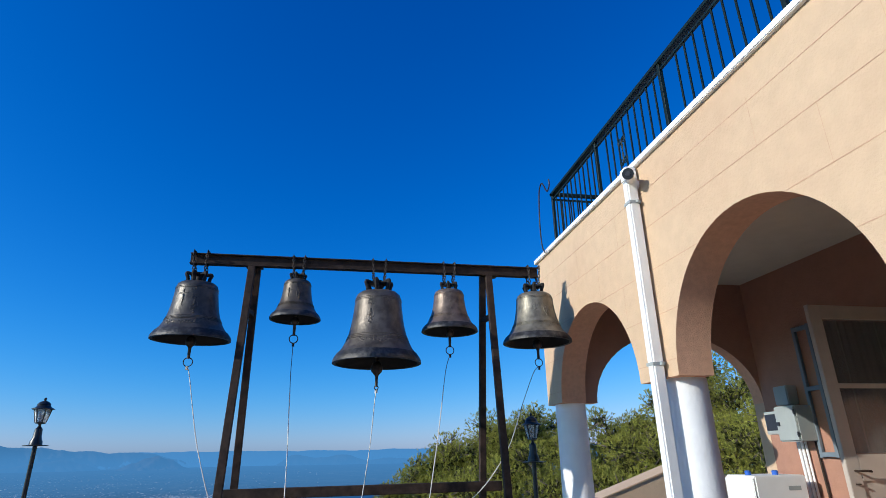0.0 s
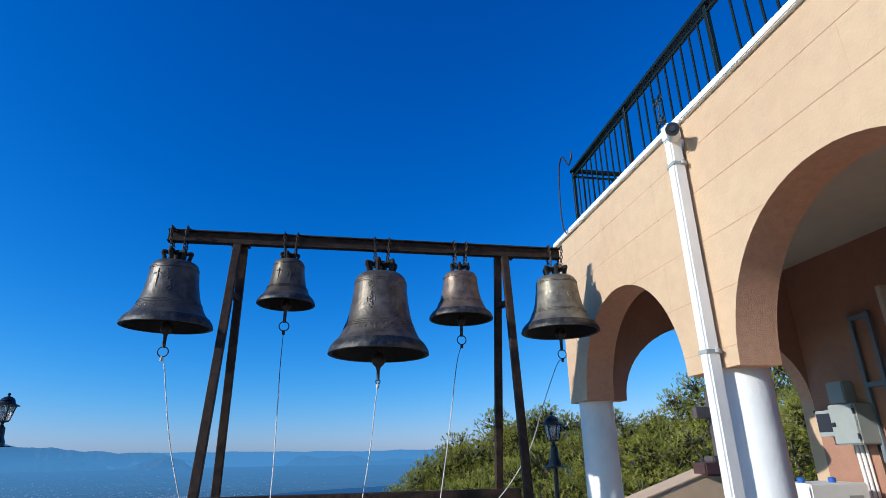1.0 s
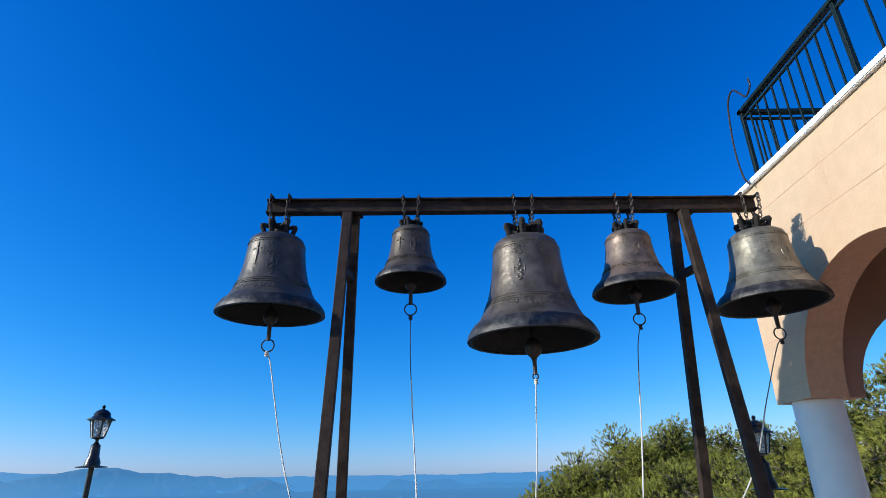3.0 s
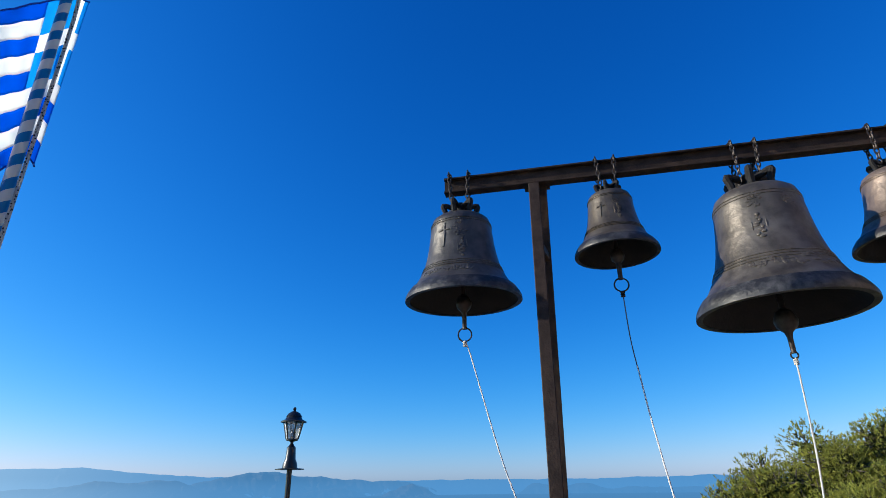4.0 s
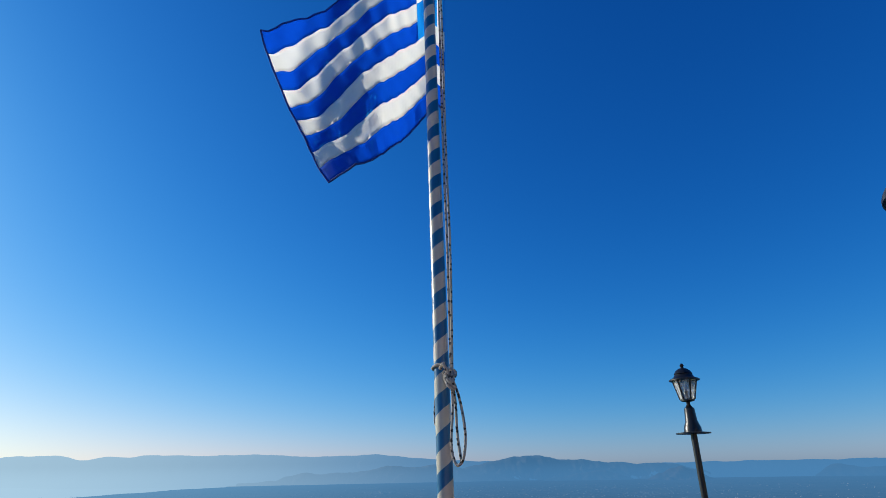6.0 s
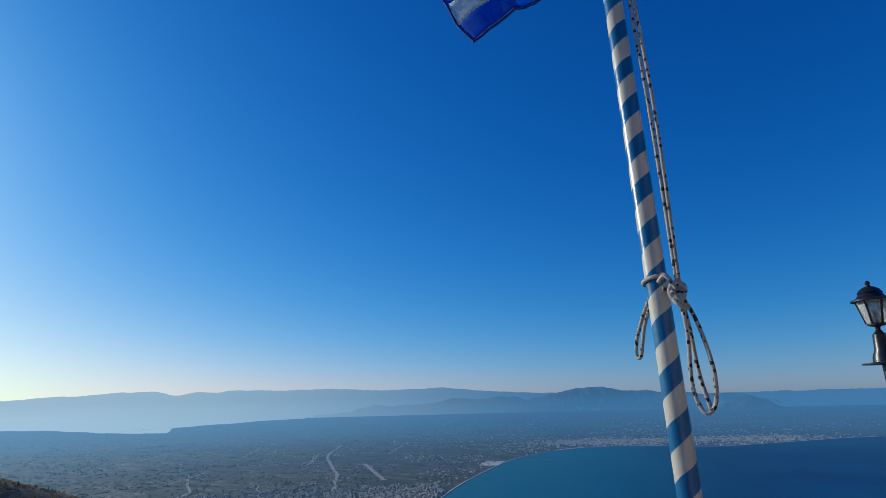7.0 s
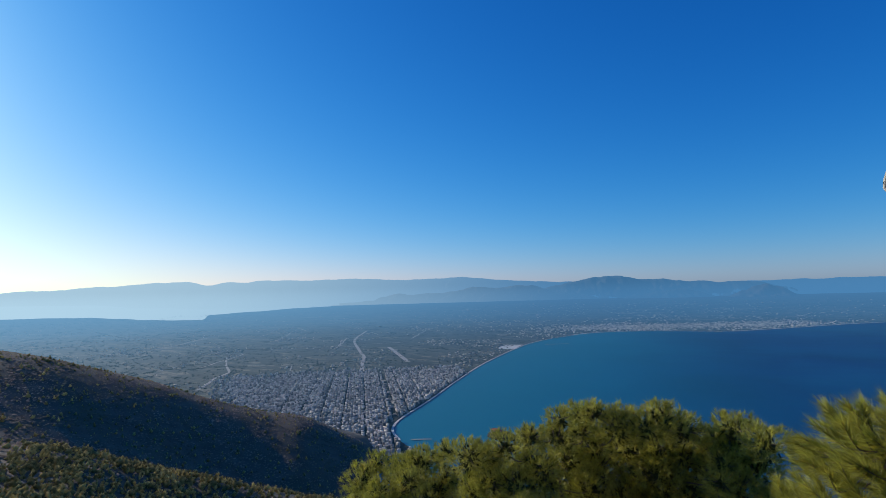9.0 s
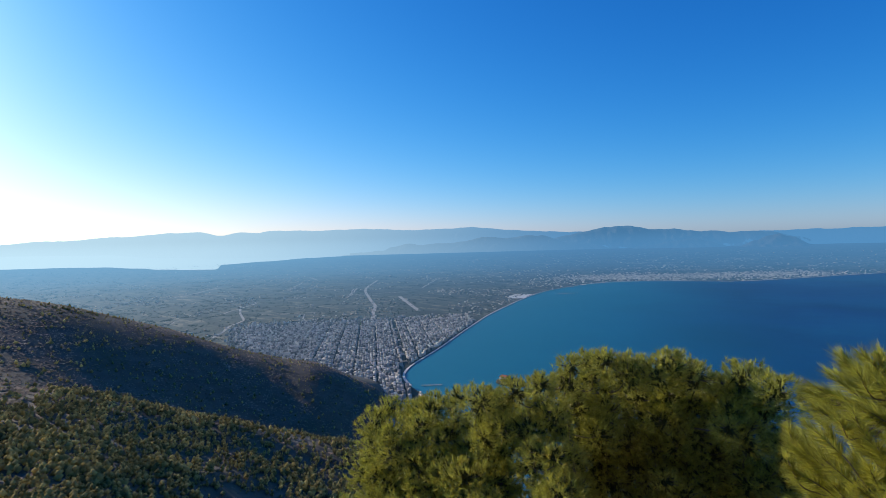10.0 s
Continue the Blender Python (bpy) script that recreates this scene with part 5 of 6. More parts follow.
ribbon("road", [(p.x, p.y) for p in road], 7.0, SEA + 0.7, M_ROAD, "straight main road running inland from the town", "road")
ribbon("road", [(-824, 303), (-870, 335), (-918, 363), (-977, 415), (-1090, 455), (-1234, 516)], 4.6, SEA + 0.7, M_ROAD, "country road across the plain", "road")
ribbon("road", [(-824, 694), (-950, 772), (-1092, 860)], 9, SEA + 0.7, M_ROAD, "pale dry track", "road")
rt = random.Random(12)
for _ in range(16):
    a_, d_ = rt.uniform(40, 82), rt.uniform(850, 2300)
    p0 = Vector(polar(a_, d_))
    way = (U if rt.random() < 0.6 else W).copy()
    way.rotate(Matrix.Rotation(rt.uniform(-0.25, 0.25), 2))
    length = rt.uniform(90, 330) * d_ / 1200
    pts_ = [(p0 + way * length * q / 6 + Vector((rt.uniform(-4, 4), rt.uniform(-4, 4)))) for q in range(7)]
    if min(signed_shore(q.x, q.y) for q in pts_) > 60:
        ribbon("road", [tuple(q) for q in pts_], rt.uniform(1.8, 3.2) * d_ / 1100, SEA + 0.7, M_ROAD, "narrow country road across the plain", "road")
ribbon("field", [(-752, 495), (-800, 560)], 34, SEA + 0.65, add_haze_glow(mat("green_field", (0.10, 0.12, 0.03), 0.95, var=0.2, scale=0.05, bump=0), 2700, 0.98, 0.0, HAZE_NEAR), "green playing field", "field")


ribbon("sand_lot", [(-812, 975), (-838, 1010), (-862, 1062)], 42, SEA + 0.72, M_SAND, "pale sandy lot by the shore", "lot")
ribbon("jetty", [(-800, 1100), (-768, 1152)], 5, SEA + 0.5, M_ROAD, "low stone jetty in the bay", "jetty")
ribbon("jetty", [(-385, 325), (-372, 338)], 2.6, SEA + 0.6, M_ROAD, "short stone jetty below the town", "jetty")


# town blocks and scattered houses
def house_boxes(items):
    vs, fs = [], []
    cube = np.array([(x, y, z) for x in (-1, 1) for y in (-1, 1) for z in (0, 1)], float)
    qf = np.array([(0, 1, 3, 2), (4, 6, 7, 5), (0, 4, 5, 1), (2, 3, 7, 6), (1, 5, 7, 3)])
    for i, (x, y, a, b, h, th) in enumerate(items):
        c = cube * (a / 2, b / 2, h)
        ca, sa = math.cos(th), math.sin(th)
        r = np.stack([c[:, 0] * ca - c[:, 1] * sa + x, c[:, 0] * sa + c[:, 1] * ca + y, c[:, 2] + plain_z(x, y) - 0.2], 1)
        vs.append(r)
        fs.append(qf + 8 * i)
    return np.concatenate(vs), np.concatenate(fs)


rng = np.random.default_rng(9)
ta = math.atan2(U.y, U.x)
items = []
org = Vector((-430, 335))
for bu in range(-3, 17):
    for bw in range(-6, 12):
        for k in range(56):
            cu, cw = bu * 28.5 + (k % 8) * 3.3, bw * 23.5 + (k // 8) * 3.05
            reach = 128 + 0.22 * cu
            keep = 0.95 * (1.0 if cu < 330 else max(0.0, 1 - (cu - 330) / 130)) * (1.0 if cw < reach else max(0.0, 1 - (cw - reach) / 45))
            if rng.random() > keep:
                continue
            p = org + U * (cu + rng.normal() * 0.4) + W * (cw + rng.normal() * 0.4)
            if signed_shore(p.x, p.y) < 4.5 or abs(cw + 9) < 3.4:
                continue
            items.append((p.x, p.y, rng.uniform(2.0, 3.5), rng.uniform(1.8, 3.2), rng.uniform(1.1, 1.4) * int(rng.integers(1, 4)), ta + rng.normal() * 0.03))
town_n = len(items)
while len(items) < town_n + 4200:
    d = 560 + 3200 * rng.random() ** 1.2
    az = rng.uniform(12, 84)
    x, y = polar(az, d)
    s = signed_shore(x, y)
    if s < 10:
        continue
    dens = noise.noise((x / 160, y / 160, 9.0)) + (0.5 if s < 130 else 0.0)
    if dens < rng.uniform(0.0, 0.5):
        continue
    items.append((x, y, rng.uniform(1.6, 4.5), rng.uniform(1.6, 4.5), rng.uniform(1.2, 2.6), rng.uniform(0, 3.14)))
for _ in range(3200):
    a = rng.uniform(0, 0.45) if rng.random() < 0.62 else rng.uniform(0.55, 1)
    base = Vector((-1000, 1520)).lerp(Vector((-420, 2020)), a)
    p = base + Vector((rng.normal() * 80 - 60, rng.normal() * 80 + 90))
    if signed_shore(p.x, p.y) > 8:
        items.append((p.x, p.y, rng.uniform(2.5, 6), rng.uniform(2.5, 6), rng.uniform(1.0, 2.8), rng.uniform(0, 3.14)))
for _ in range(1500):
    az, d = rng.uniform(2, 47), 1750 + 2100 * rng.random() ** 1.2
    x, y = polar(az, d)
    if signed_shore(x, y) > 25 and noise.noise((x / 220, y / 220, 2.0)) > rng.uniform(-0.5, 0.5):
        k = d / 2200
        items.append((x, y, rng.uniform(2, 6) * k, rng.uniform(2, 6) * k, rng.uniform(1.2, 2.6) * k, rng.uniform(0, 3.14)))
for az, d, a, b in ((43.3, 3330, 46, 16), (42.6, 3360, 30, 14), (52.6, 2300, 14, 9), (36.5, 2900, 26, 9), (30.5, 3100, 20, 8)):
    items.append((*polar(az, d), a, b, 5.0, 0.7))
M_TOWN = add_haze_glow(mat("town_walls", (0.38, 0.33, 0.275), 0.9, var=0.1, scale=0.1, bump=0, island=0.7), 2700, 0.98, 0.0, HAZE_NEAR)
v, f = house_boxes(items)
town = quick("town_houses", v, f, M_TOWN)
tagged(town, "dense pale town houses along the bay and scattered inland", "houses", kind="stuff")

# dark groves between the houses and over the plain
cs, ss = [], []
while len(cs) < 44000:
    d = 430 + 3300 * rng.random() ** 1.35
    az = rng.uniform(6, 88)
    x, y = polar(az, d)
    if signed_shore(x, y) < 6:
        continue
    dens = noise.noise((x / 130, y / 70, 3.0)) + 0.6 * noise.noise((x / 34, y / 34, 4.0))
    if dens < rng.uniform(-0.45, 0.4):
        continue
    g = rng.uniform(0.45, 1.05) * (1 + d / 2000)
    line = U if noise.noise((x / 90, y / 90, 7.0)) > -0.1 else W
    for q in range(int(rng.integers(2, 9))):
        cs.append((x + line.x * g * 1.5 * q + rng.normal() * 0.5, y + line.y * g * 1.5 * q + rng.normal() * 0.5, plain_z(x, y) + 0.3))
        ss.append(g * rng.uniform(0.6, 1.2))
v, f = blobs(np.array(cs), np.array(ss), 0.9, rng, shape=(TENT_V, TENT_F))
groves = quick("groves", v, f, add_haze_glow(mat("grove_green", (0.022, 0.034, 0.017), 0.95, var=0.3, scale=0.02, bump=0, island=0.3, spec=0.1), 2700, 0.98, 0.0, HAZE_NEAR))
tagged(groves, "dark olive groves and hedges on the plain", "trees", kind="stuff")


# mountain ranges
def mountain_range(label, dist, az0, az1, crest, rough, seed, material, depth=260, step=0.14, base=-70.0):
    """A range with a fractal crest; crest gives its height in degrees above eye level against the azimuth."""
    az_ = np.arange(az0, az1 + step / 2, step)
    rows_ = []
    prof = [(-1.0 + q / 12, (q / 12) ** 1.15 * (1.0 - 0.12 * math.sin(math.pi * q / 12))) for q in range(13)] + [(0.35, 0.6)]
    for a in az_:
        e = lerp_tab(a, crest)
        nz_ = sum(noise.noise((a * 0.34 * 2 ** o, seed, o * 7.7)) * 0.62 ** o for o in range(6))
        top = dist * math.tan(math.radians(e + rough * nz_ * min(1.0, (a - az0) / 3, (az1 - a) / 3)))
        for t, h in prof:
            d = dist + t * depth * (1 + 0.25 * noise.noise((a * 0.5, seed, t)))
            x, y = polar(a, d)
            rid = min(h, 1 - h) * 2 * (0.34 * noise.noise((a * 0.9 + t * 2.0, t * 2.2, seed)) + 0.26 * noise.noise((a * 2.4 - t * 3, t * 5, seed)) + 0.15 * noise.noise((a * 6 + t * 4, t * 9, seed)))
            foot = base + (-128.0 - base) * min(max((16 - a) / 6, 0), 1)
            rows_.append((x, y, foot + (top - foot) * min(max(h + rid, 0.55 * h), 1)))
    k = len(prof)
    ii_ = np.arange((len(az_) - 1) * (k - 1))
    q0 = ii_ // (k - 1) * k + ii_ % (k - 1)
    ob = quick("mountains", rows_, np.stack([q0, q0 + 1, q0 + k + 1, q0 + k], 1), material, smooth=True)
    return tagged(ob, label, "mountains", kind="structure")


M_MTN_FAR = add_haze_glow(mat("far_mountain", (0.045, 0.055, 0.055), 0.95, var=0.3, scale=0.008, bump=0), 3200, 1.12, 1.2)
M_MTN_MID = add_haze_glow(mat("mid_mountain", (0.080, 0.080, 0.066), 0.95, var=0.6, scale=0.012, bump=0), 4050, 1.04, 1.4)
FAR = ((-45, 0.9), (-12, 0.55), (0, 0.45), (8.6, 0.5), (13, 0.45), (16, 0.5), (20, 0.35), (25, 0.6), (30, 0.8), (34.2, 0.95), (37, 1.05), (38.7, 1.2), (44.4, 1.7), (49.7, 1.6), (54.9, 1.82),
       (59.9, 1.78), (64.3, 1.85), (65.6, 1.62), (67, 1.74), (69.0, 1.48), (71, 1.82), (73.5, 1.74), (76.9, 1.5), (82, 1.2), (85.7, 0.98), (96, 0.8))
mountain_range("far blue mountain range under haze", 4750, -45, 96, FAR, 0.09, 3.1, M_MTN_FAR, 330, base=-72)
MID = ((28.0, -1.6), (30, -0.7), (32.5, -0.3), (34.8, 0.1), (37, 0.62), (39, 0.72), (41.0, 0.5), (43.3, 0.7), (45, 0.35), (46.8, 0.12), (49.5, 0.1), (50.6, 0.3), (52.2, 0.0), (53.5, -0.45), (57, -0.75), (60.5, -1.5))
mountain_range("nearer blue-grey hills on the plain", 4480, 28, 60.5, MID, 0.16, 8.4, M_MTN_MID, 200, base=-92)
MID2 = ((10.5, -1.6), (12.5, -0.8), (14.5, -0.1), (16.5, 0.3), (18.2, 0.52), (19.6, 0.36), (21.6, 0.62), (23.2, 0.72), (24.8, 1.0), (26.2, 0.95), (28.6, 1.3), (31.2, 1.24), (33, 0.95), (34.6, 0.6), (37, 0.0), (40, -1.6))
mountain_range("blue mountain ridge beyond the plain", 4620, 10.5, 40, MID2, 0.14, 5.7, M_MTN_MID, 230, base=-80)
MID3 = ((17.5, -1.7), (19.5, -0.9), (21.5, -0.35), (23.3, -0.1), (25, -0.4), (27.5, -0.7), (30.5, -1.7))
mountain_range("low dark foothills on the plain", 4260, 17.5, 30.5, MID3, 0.2, 4.3, M_MTN_MID, 150, base=-100)
CONE = ((11.5, -1.7), (12.6, -1.3), (13.6, -0.85), (15.2, -0.05), (16.1, 0.2), (16.8, 0.1), (17.8, -0.4), (19.2, -0.95), (21, -1.7))
mountain_range("rocky cone-shaped hill over the far town", 4160, 11.5, 21, CONE, 0.16, 2.2, add_haze_glow(mat("rocky_hill", (0.13, 0.105, 0.09), 0.95, var=0.6, scale=0.02, bump=0), 4300, 0.98, 1.4), 180, base=-112)
MID4 = ((-45, -0.8), (-20, -0.2), (-8, -0.35), (-4.5, -0.2), (-2.5, -0.5), (0.0, 0.02), (2.2, -0.25), (4.4, 0.08), (6.5, -0.8), (9, -1.0), (12, -1.6))
mountain_range("low blue hills beyond the bay", 4560, -45, 12, MID4, 0.14, 7.7, M_MTN_MID, 220, base=-118)

# headland with a red-roofed house over the sea
hb = bmesh.new()
bmesh.ops.create_icosphere(hb, subdivisions=3, radius=1)
for vv in hb.verts:
    vv.co = Vector((-329 + vv.co.x * 16, 383 + vv.co.y * 10, SEA + 0.5 + max(vv.co.z, -0.1) * 4.5 + 1.2 * noise.noise(vv.co * 3)))
tagged(part("headland", hb, mat("wooded_headland", (0.022, 0.028, 0.015), 0.95, var=0.5, scale=0.3, bump=0), smooth=True), "dark wooded headland at the water", "headland", kind="structure")
hs = thing("house", "small house with a red tiled roof on the headland", "house", (-334, 380, SEA + 3.9))
part("wall", boxed(-4, 4, -2.5, 2.5, -1.5, 2.2, 0), M_TOWN, hs)
rb_ = bmesh.new()
rv = [rb_.verts.new(c) for c in ((-4.6, -3, 2.2), (4.6, -3, 2.2), (4.6, 3, 2.2), (-4.6, 3, 2.2), (-3, 0, 4.0), (3, 0, 4.0))]
for q in ((0, 1, 5, 4), (2, 3, 4, 5), (1, 2, 5), (3, 0, 4), (3, 2, 1, 0)):
    rb_.faces.new([rv[i] for i in q])
part("roof", rb_, mat("red_tiles", (0.30, 0.10, 0.06), 0.9, var=0.2, scale=2, bump=0), hs, "red tiled roof")


# ---- pines ----
def needles(points, dirs, per, length, width, spread, rng):
    """Tufts of needles: thin blades that fan out from each twig end."""
    n = len(points)
    d = dirs[:, None, :] + rng.normal(size=(n, per, 3)) * spread
    d /= np.linalg.norm(d, axis=2, keepdims=True)
    base = points[:, None, :] - dirs[:, None, :] * length * rng.uniform(0.0, 0.9, (n, per, 1))
    tip = base + d * length * rng.uniform(0.7, 1.2, (n, per, 1))
    side = np.cross(d, rng.normal(size=(n, per, 3)))
    side *= width / 2 / np.linalg.norm(side, axis=2, keepdims=True)
    v = np.stack([base - side, base + side, tip], 2).reshape(-1, 3)
    return v, np.arange(len(v)).reshape(-1, 3)


def pine(label, base, clumps, tuft_gap, per, length, width, material, seed, limb_r=0.05, cones=0, group=""):
    """A pine: a leaning tapered trunk, limbs to each clump, and a crown of needle tufts.
    clumps: centre x, y, z and radius, relative to nothing (world places)."""
    r = np.random.default_rng(seed)
    t = thing("pine_tree", label, "tree", base, group)
    bx = Vector(base)
    top = max(clumps, key=lambda c: c[2])
    head = Vector((sum(c[0] for c in clumps) / len(clumps), sum(c[1] for c in clumps) / len(clumps), top[2] - 0.6)) - bx
    tr = curve_points([(0, 0, -0.5), (head.x * 0.2, head.y * 0.15, head.z * 0.35), (head.x * 0.6, head.y * 0.7, head.z * 0.7), (head.x, head.y, head.z * 0.95)], 6)
    part("trunk", tube(tr, limb_r * 3.0, 10, taper=limb_r * 0.6), M_BARK, t, smooth=True)
    lb = bmesh.new()
    P, D, inner = [], [], []
    nodes = list(tr)
    for cx, cy, cz, cr_, *thin in sorted(clumps, key=lambda q: min((p + bx - Vector(q[:3])).length for p in tr)):
        c = Vector((cx, cy, cz)) - bx
        start = min(nodes, key=lambda q: (q - c).length + 0.4 * abs(q.z - (c.z - cr_ * 0.8)))
        mid = start.lerp(c, 0.5) + Vector((0, 0, -0.10 * (c - start).length))
        tube(curve_points([start, mid + Vector((r.normal(), r.normal(), r.normal())) * 0.05, c], 4), limb_r * 0.36, 6, lb, taper=limb_r * 0.18)
        nodes.append(c)
        m = max(6, int(4.0 * 3.14 * cr_ ** 2 / tuft_gap ** 2 * (thin[0] if thin else 0.75)))
        dv = r.normal(size=(m, 3))
        dv /= np.linalg.norm(dv, axis=1, keepdims=True)
        dv[:, 2] = np.where(dv[:, 2] < -0.8, -dv[:, 2], dv[:, 2])
        lump = np.array([1 + 0.30 * noise.noise((q[0] * 2.3 + seed, q[1] * 2.3, q[2] * 2.3 + cx)) for q in dv])
        rad = cr_ * lump * np.where(r.random(m) < 0.72, r.uniform(0.86, 1.06, m), r.uniform(0.45, 0.9, m))
        pts = np.array(c) + dv * rad[:, None] * np.array((1, 1, 0.82))
        P.append(pts)
        dd = dv * 0.8 + np.array((0, 0, 0.55))
        D.append(dd / np.linalg.norm(dd, axis=1, keepdims=True))
        for q in range(0, m, max(1, m // 7)):
            tube([c.lerp(Vector(pts[q]), 0.1), c.lerp(Vector(pts[q]), 0.6) + Vector((0, 0, -0.03 * cr_)), Vector(pts[q])], limb_r * 0.18, 4, lb, taper=limb_r * 0.07)
        # dark filler needles stand in for the shade within the clump
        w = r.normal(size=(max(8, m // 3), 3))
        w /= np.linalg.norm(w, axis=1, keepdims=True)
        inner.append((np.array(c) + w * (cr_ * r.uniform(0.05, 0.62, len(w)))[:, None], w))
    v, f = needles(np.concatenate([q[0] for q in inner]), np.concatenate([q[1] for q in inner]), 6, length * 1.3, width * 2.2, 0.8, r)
    quick("inner_foliage", v, f, M_CORE, t, "inner needles coloured dark for the shade inside the crown")
    tagged(part("branchwork", lb, M_BARK, t, "grey-brown limbs and twigs", smooth=True), kind="stuff")
    P, D = np.concatenate(P), np.concatenate(D)
    v, f = needles(P, D, per, length, width, 0.55, r)
    quick("crown", v, f, material, t, "crown of yellow-green needle tufts")
    for q in range(cones):
        i = int(r.integers(len(P)))
        p = P[i] - D[i] * length * 0.7
        cn = bmesh.new()
        lathe([(0.0, -0.040), (0.014, -0.030), (0.022, -0.008), (0.019, 0.018), (0.008, 0.038), (0.0, 0.042)], 9, cn)
        bmesh.ops.rotate(cn, verts=cn.verts, cent=(0, 0, 0), matrix=Euler((r.uniform(0.8, 2.4), 0, r.uniform(0, 6))).to_matrix())
        bmesh.ops.translate(cn, verts=cn.verts, vec=p)
        part("cone", cn, M_CONE, t, smooth=True)
    return t


def view_place(az, d, dep):
    """A place seen from the terrace edge: azimuth, distance, degrees below eye level."""
    x, y = polar(az, d)
    return x, y, 1.55 - d * math.tan(math.radians(dep))


def crown_line(az, line):
    """Degrees below eye level of a crown's top at an azimuth."""
    return lerp_tab(-az, [(-a, dep) for a, dep in line])


r_ = np.random.default_rng(21)
BROAD = ((57.5, 21.0), (55.8, 18.2), (53.6, 15.2), (49.0, 14.5), (45, 14.1), (42.6, 14.7), (39.1, 13.1), (35.6, 12.2), (34.3, 10.4), (32.0, 10.2), (29.1, 10.9), (25.5, 10.3), (23.0, 11.5), (21.1, 12.1),
         (18.6, 10.8), (17.2, 12.2), (16.4, 16.0), (14.6, 20.0))
near = []
for az0 in np.arange(15.2, 57.6, 1.25):
    az_ = az0 + r_.uniform(-0.5, 0.5)
    for k in range(8):
        c_ = r_.uniform(0.22, 0.455)
        lobe = noise.noise((az_ / 4.6, k * 0.62, 3.3)) + 0.45 * noise.noise((az_ / 1.9, k * 1.3, 9.1))
        d_ = 10.3 + (0.28 if az_ < 36 else -0.22) * k + max(-0.7, 0.15 * (az_ - 43)) * min(max((az_ - 34) / 4, 0), 1) - 1.45 * lobe + r_.uniform(-0.2, 0.2)
        if lobe < -0.42 and k:
            continue
        near.append((*view_place(az_ + r_.uniform(-0.9, 0.9), d_, crown_line(az_, BROAD) + math.degrees(c_ * 0.95 / d_) + k * 2.1 + (r_.uniform(-0.5, 1.2) if k else r_.uniform(-0.4, 0.4))), c_, 1.0))
for az0 in np.arange(16.5, 56, 2.0):
    for k in range(5):
        near.append((*view_place(az0 + r_.uniform(-1, 1), 11.6 + r_.uniform(-0.4, 0.5), crown_line(az0, BROAD) + 4.6 + 4.0 * k + r_.uniform(-0.6, 0.6)), r_.uniform(0.69, 0.86), 0.3 if az0 > 31 else 0.55))
bx_, by_ = polar(33, 11.3)
pine("broad pine crown with cones below the terrace edge", (bx_, by_, -7.6), near, 0.125, 15, 0.097, 0.0128, M_PINE, 5, 0.036, 170)
LONG = ((17.0, 16.0), (15.6, 12.6), (13.7, 11.2), (12.4, 9.3), (11.0, 9.2), (8.8, 8.8), (6, 8.0), (3, 7.6), (0, 8.6), (-3, 12.0))


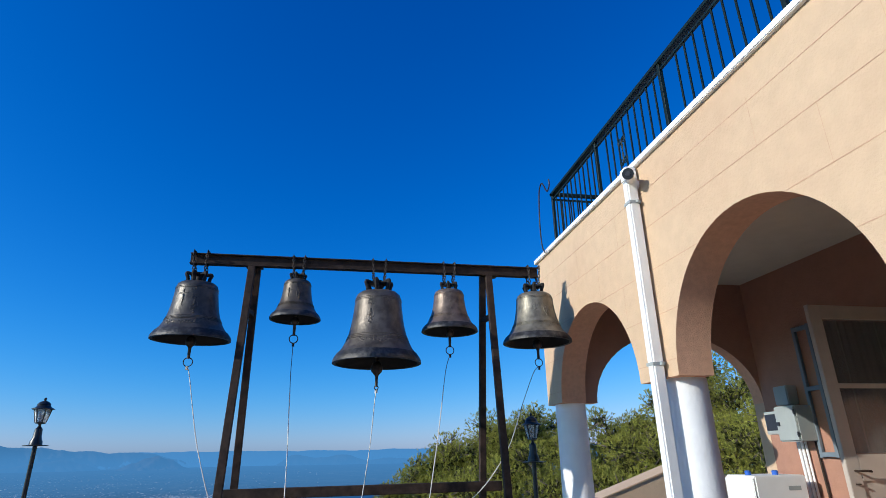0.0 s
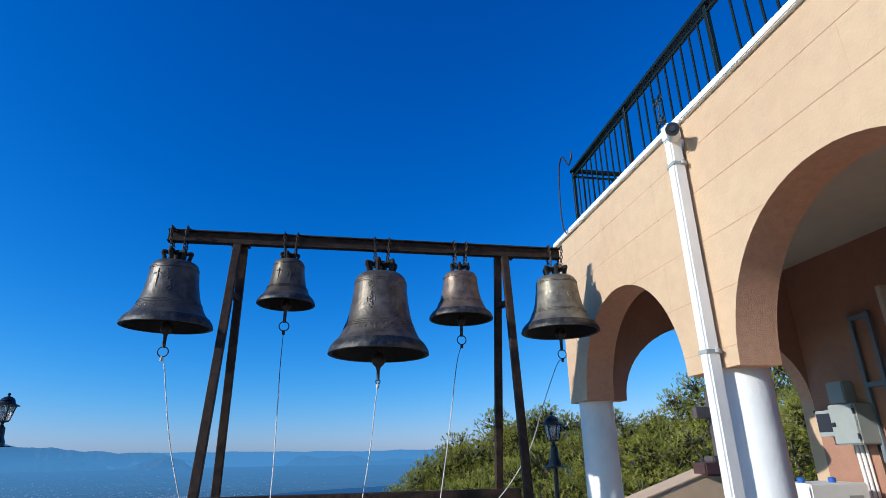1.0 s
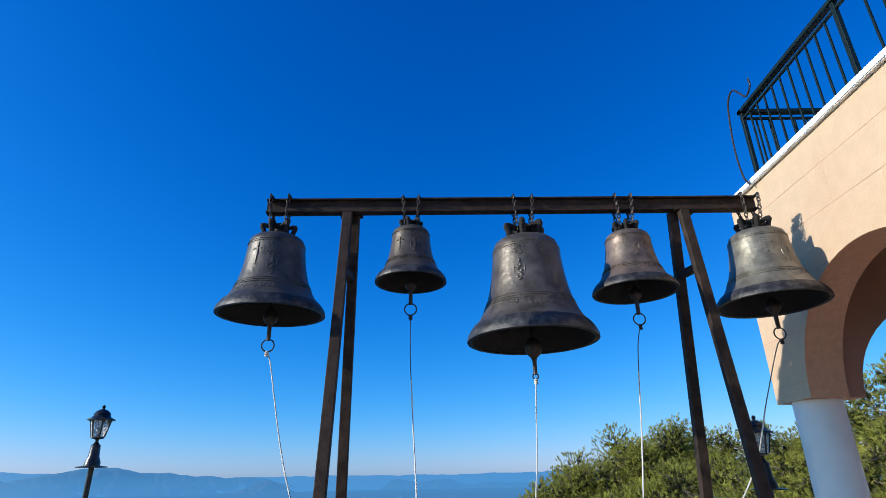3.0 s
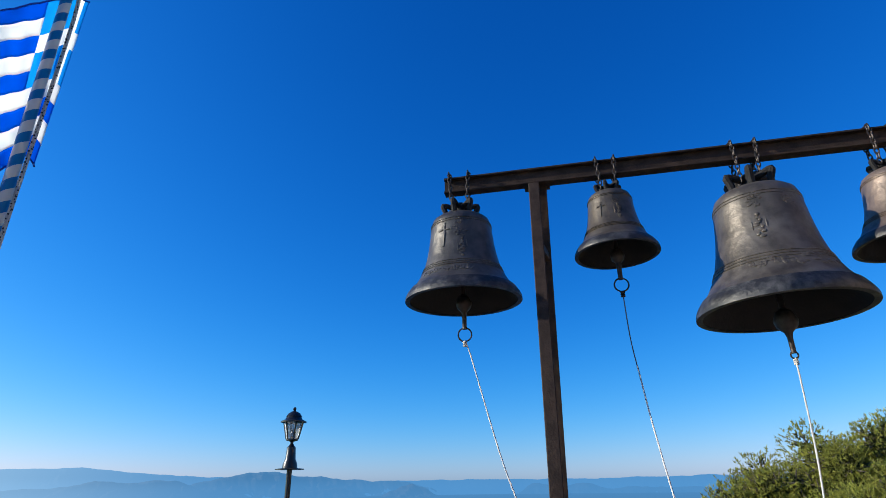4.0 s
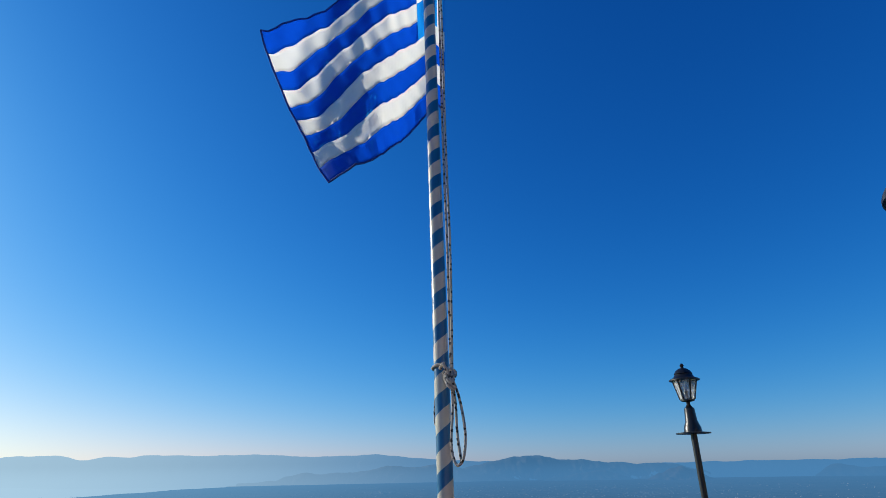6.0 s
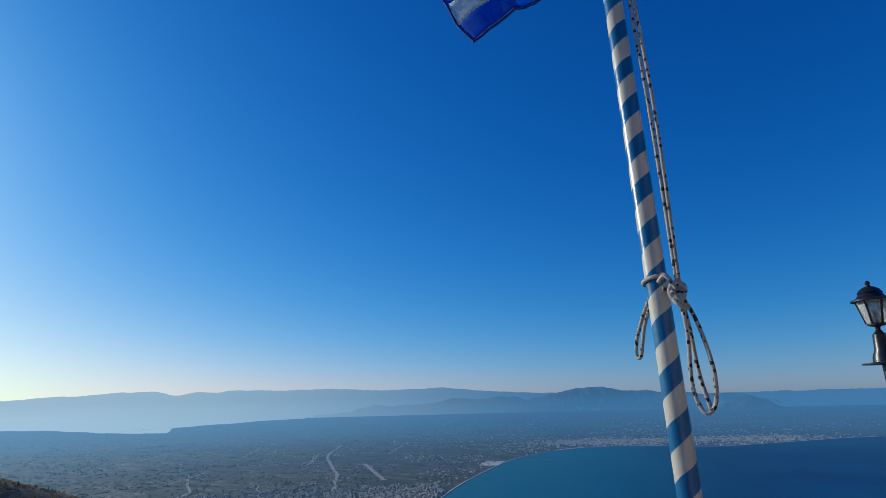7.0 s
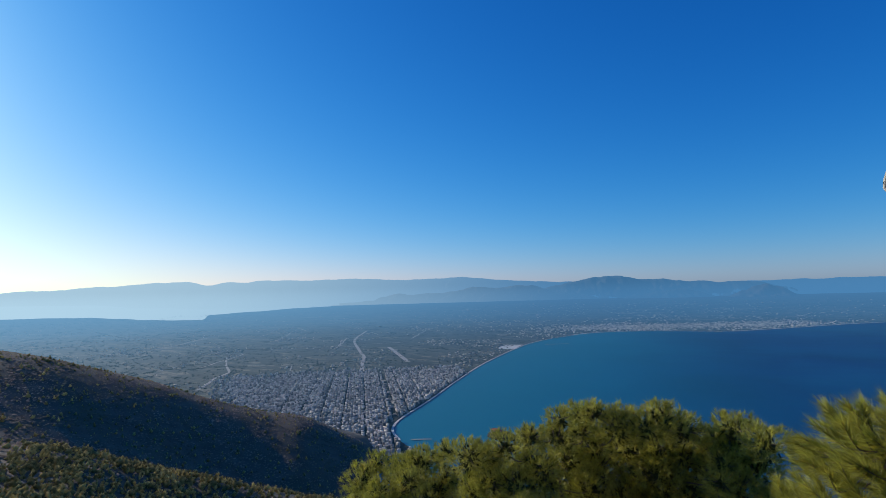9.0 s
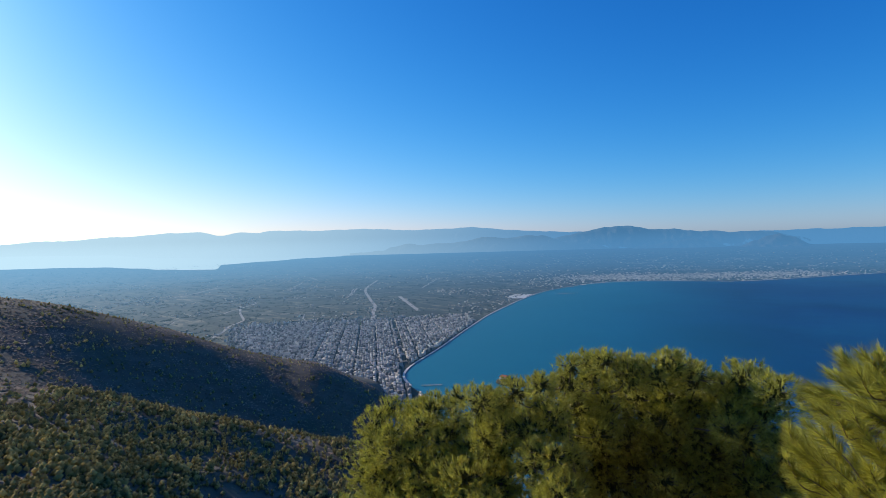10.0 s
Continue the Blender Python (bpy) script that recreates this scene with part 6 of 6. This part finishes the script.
def spray_pine(label, base, shoots, count, length, width, material, seed, cones):
    """A pine seen close: bare twigs that each end in a brush of long needles swept forward.
    shoots: tip of each twig (x, y, z), in world places."""
    r = np.random.default_rng(seed)
    t = thing("pine_tree", label, "tree", base)
    bx = Vector(base)
    part("trunk", tube([(0, 0, -0.5), (0.05, 0.0, 1.8), (0.0, 0.1, 4.6)], 0.12, 10, taper=0.05), M_BARK, t, smooth=True)
    lb = bmesh.new()
    V = []
    hub = Vector((0.0, 0.1, 4.5))
    nodes = []
    for k in range(9):
        tip = Vector(shoots[int(r.integers(len(shoots)))]) - bx
        line = curve_points([hub.lerp(tip, 0.05), hub.lerp(tip, 0.45) + Vector((0, 0, -0.10)), hub.lerp(tip, 0.86) + Vector((0, 0, -0.03))], 5)
        tube(line, 0.026, 6, lb, taper=0.011)
        nodes += line[3:]
    ends_ = []
    for sx, sy, sz in shoots:
        tip = Vector((sx, sy, sz)) - bx
        root = min(nodes, key=lambda q: (q - tip).length)
        out = tip - root
        ax = (out.normalized() * 0.7 + Vector((r.normal() * 0.3, r.normal() * 0.3, 0.45 + 0.2 * r.normal())) + (tip - hub).normalized() * 0.5).normalized()
        back = tip - ax * 0.32
        tube(curve_points([root, root.lerp(back, 0.55) + Vector((0, 0, -0.02)), back, tip], 4), 0.0095, 5, lb, taper=0.0048)
        a = np.array(ax)
        d = r.normal(size=(count, 3))
        d -= (d @ a)[:, None] * a
        d /= np.linalg.norm(d, axis=1, keepdims=True)
        u = r.random(count) ** 0.8
        open_ = radians(16) + radians(38) * u + r.normal(size=count) * 0.14
        n = a * np.cos(open_)[:, None] + d * np.sin(open_)[:, None] + np.array((0, 0, -0.05))
        b = np.array(tip) - a * (0.30 * u)[:, None]
        e = b + n * (length * r.uniform(0.75, 1.15, count))[:, None]
        side = np.cross(n, r.normal(size=(count, 3)))
        side *= width / 2 / np.linalg.norm(side, axis=1, keepdims=True)
        V.append(np.stack([b - side, b + side, e], 1).reshape(-1, 3))
        ends_.append((tip, ax))
    tagged(part("branchwork", lb, M_BARK, t, "grey-brown limbs and twigs", smooth=True), kind="stuff")
    v = np.concatenate(V)
    quick("crown", v, np.arange(len(v)).reshape(-1, 3), material, t, "sprays of long bright needles")
    for q in range(cones):
        tip, ax = ends_[int(r.integers(len(ends_)))]
        cn = bmesh.new()
        lathe([(0.0, -0.040), (0.014, -0.030), (0.022, -0.008), (0.019, 0.018), (0.008, 0.038), (0.0, 0.042)], 9, cn)
        bmesh.ops.rotate(cn, verts=cn.verts, cent=(0, 0, 0), matrix=Euler((r.uniform(0.8, 2.4), 0, r.uniform(0, 6))).to_matrix())
        bmesh.ops.translate(cn, verts=cn.verts, vec=tip - ax * 0.38)
        part("cone", cn, M_CONE, t, smooth=True)
    return t


tips = []
for az0 in np.arange(-3, 17.2, 0.7):
    for k in range(15):
        az_ = az0 + r_.uniform(-0.5, 0.5)
        tips.append(view_place(az_, 7.3 - 0.08 * k + r_.uniform(-0.5, 0.5), crown_line(az_, LONG) + 0.6 + k * 1.25 + r_.uniform(-0.4, 0.5)))
for az0 in np.arange(-2.5, 15.5, 1.1):
    for k in range(10):
        az_ = az0 + r_.uniform(-0.6, 0.6)
        tips.append(view_place(az_, 8.1 + r_.uniform(-0.3, 0.3), crown_line(az_, LONG) + 2.4 + k * 1.7 + r_.uniform(-0.5, 0.5)))
bx_, by_ = polar(-1, 7.8)
spray_pine("nearer pine branches with long bright needles", (bx_, by_, -5.6), tips, 210, 0.19, 0.0074, M_PINE, 6, 40)


def grove_tree(label, x, y, top, width, seed):
    rr_ = np.random.default_rng(seed)
    cl = []
    low = -2.2
    n = int(24 + width * 7)
    for i in range(n):
        a, q = rr_.uniform(0, 6.283), math.sqrt(rr_.random())
        lx, ly = math.cos(a) * q * width, math.sin(a) * q * width * 0.8
        hmax = top - 0.9 * (q ** 1.6) * width * 0.75
        c = rr_.uniform(0.40, 0.68)
        cl.append((x + lx, y + ly, hmax - c * 0.8 - max(0.0, hmax - low - 1.0) * rr_.random() ** 1.5, c))
    return pine(label, (x, y, -6.0), cl, 0.123, 8, 0.068, 0.0186, M_PINE2, seed, 0.09, 0, "pines behind the bell frame")


for i, (az, d, e, width) in enumerate(((5.2, 17.0, -2.6, 0.9), (7.2, 17.6, -0.6, 1.0), (9.4, 17.2, 0.9, 1.0), (11.6, 18.0, 1.8, 1.1), (14, 17.4, 2.9, 1.1), (16, 18.2, 4.3, 1.2), (18.6, 17.5, 3.9, 1.2),
                                        (21.2, 18.2, 3.3, 1.2), (24.4, 17.2, 4.0, 1.3), (27.4, 18.0, 4.2, 1.3), (30.4, 17.4, 5.0, 1.4), (33.4, 17.2, 7.2, 1.5), (36.6, 17.0, 8.6, 1.6), (40, 16.6, 8.0, 1.6),
                                        (12.5, 15.2, -0.8, 1.1), (17.5, 15.0, 0.6, 1.2), (23, 14.6, 0.6, 1.3), (28.5, 14.4, 1.6, 1.4),
                                        (34, 14.0, 3.6, 1.5), (40.5, 13.6, 4.6, 1.6))):
    grove_tree("dense sunlit pine rising beyond the terrace", -0.14 + d * math.sin(radians(az)), -0.19 + d * math.cos(radians(az)), 1.68 + d * math.tan(radians(e + 0.7)), width, 31 + i)
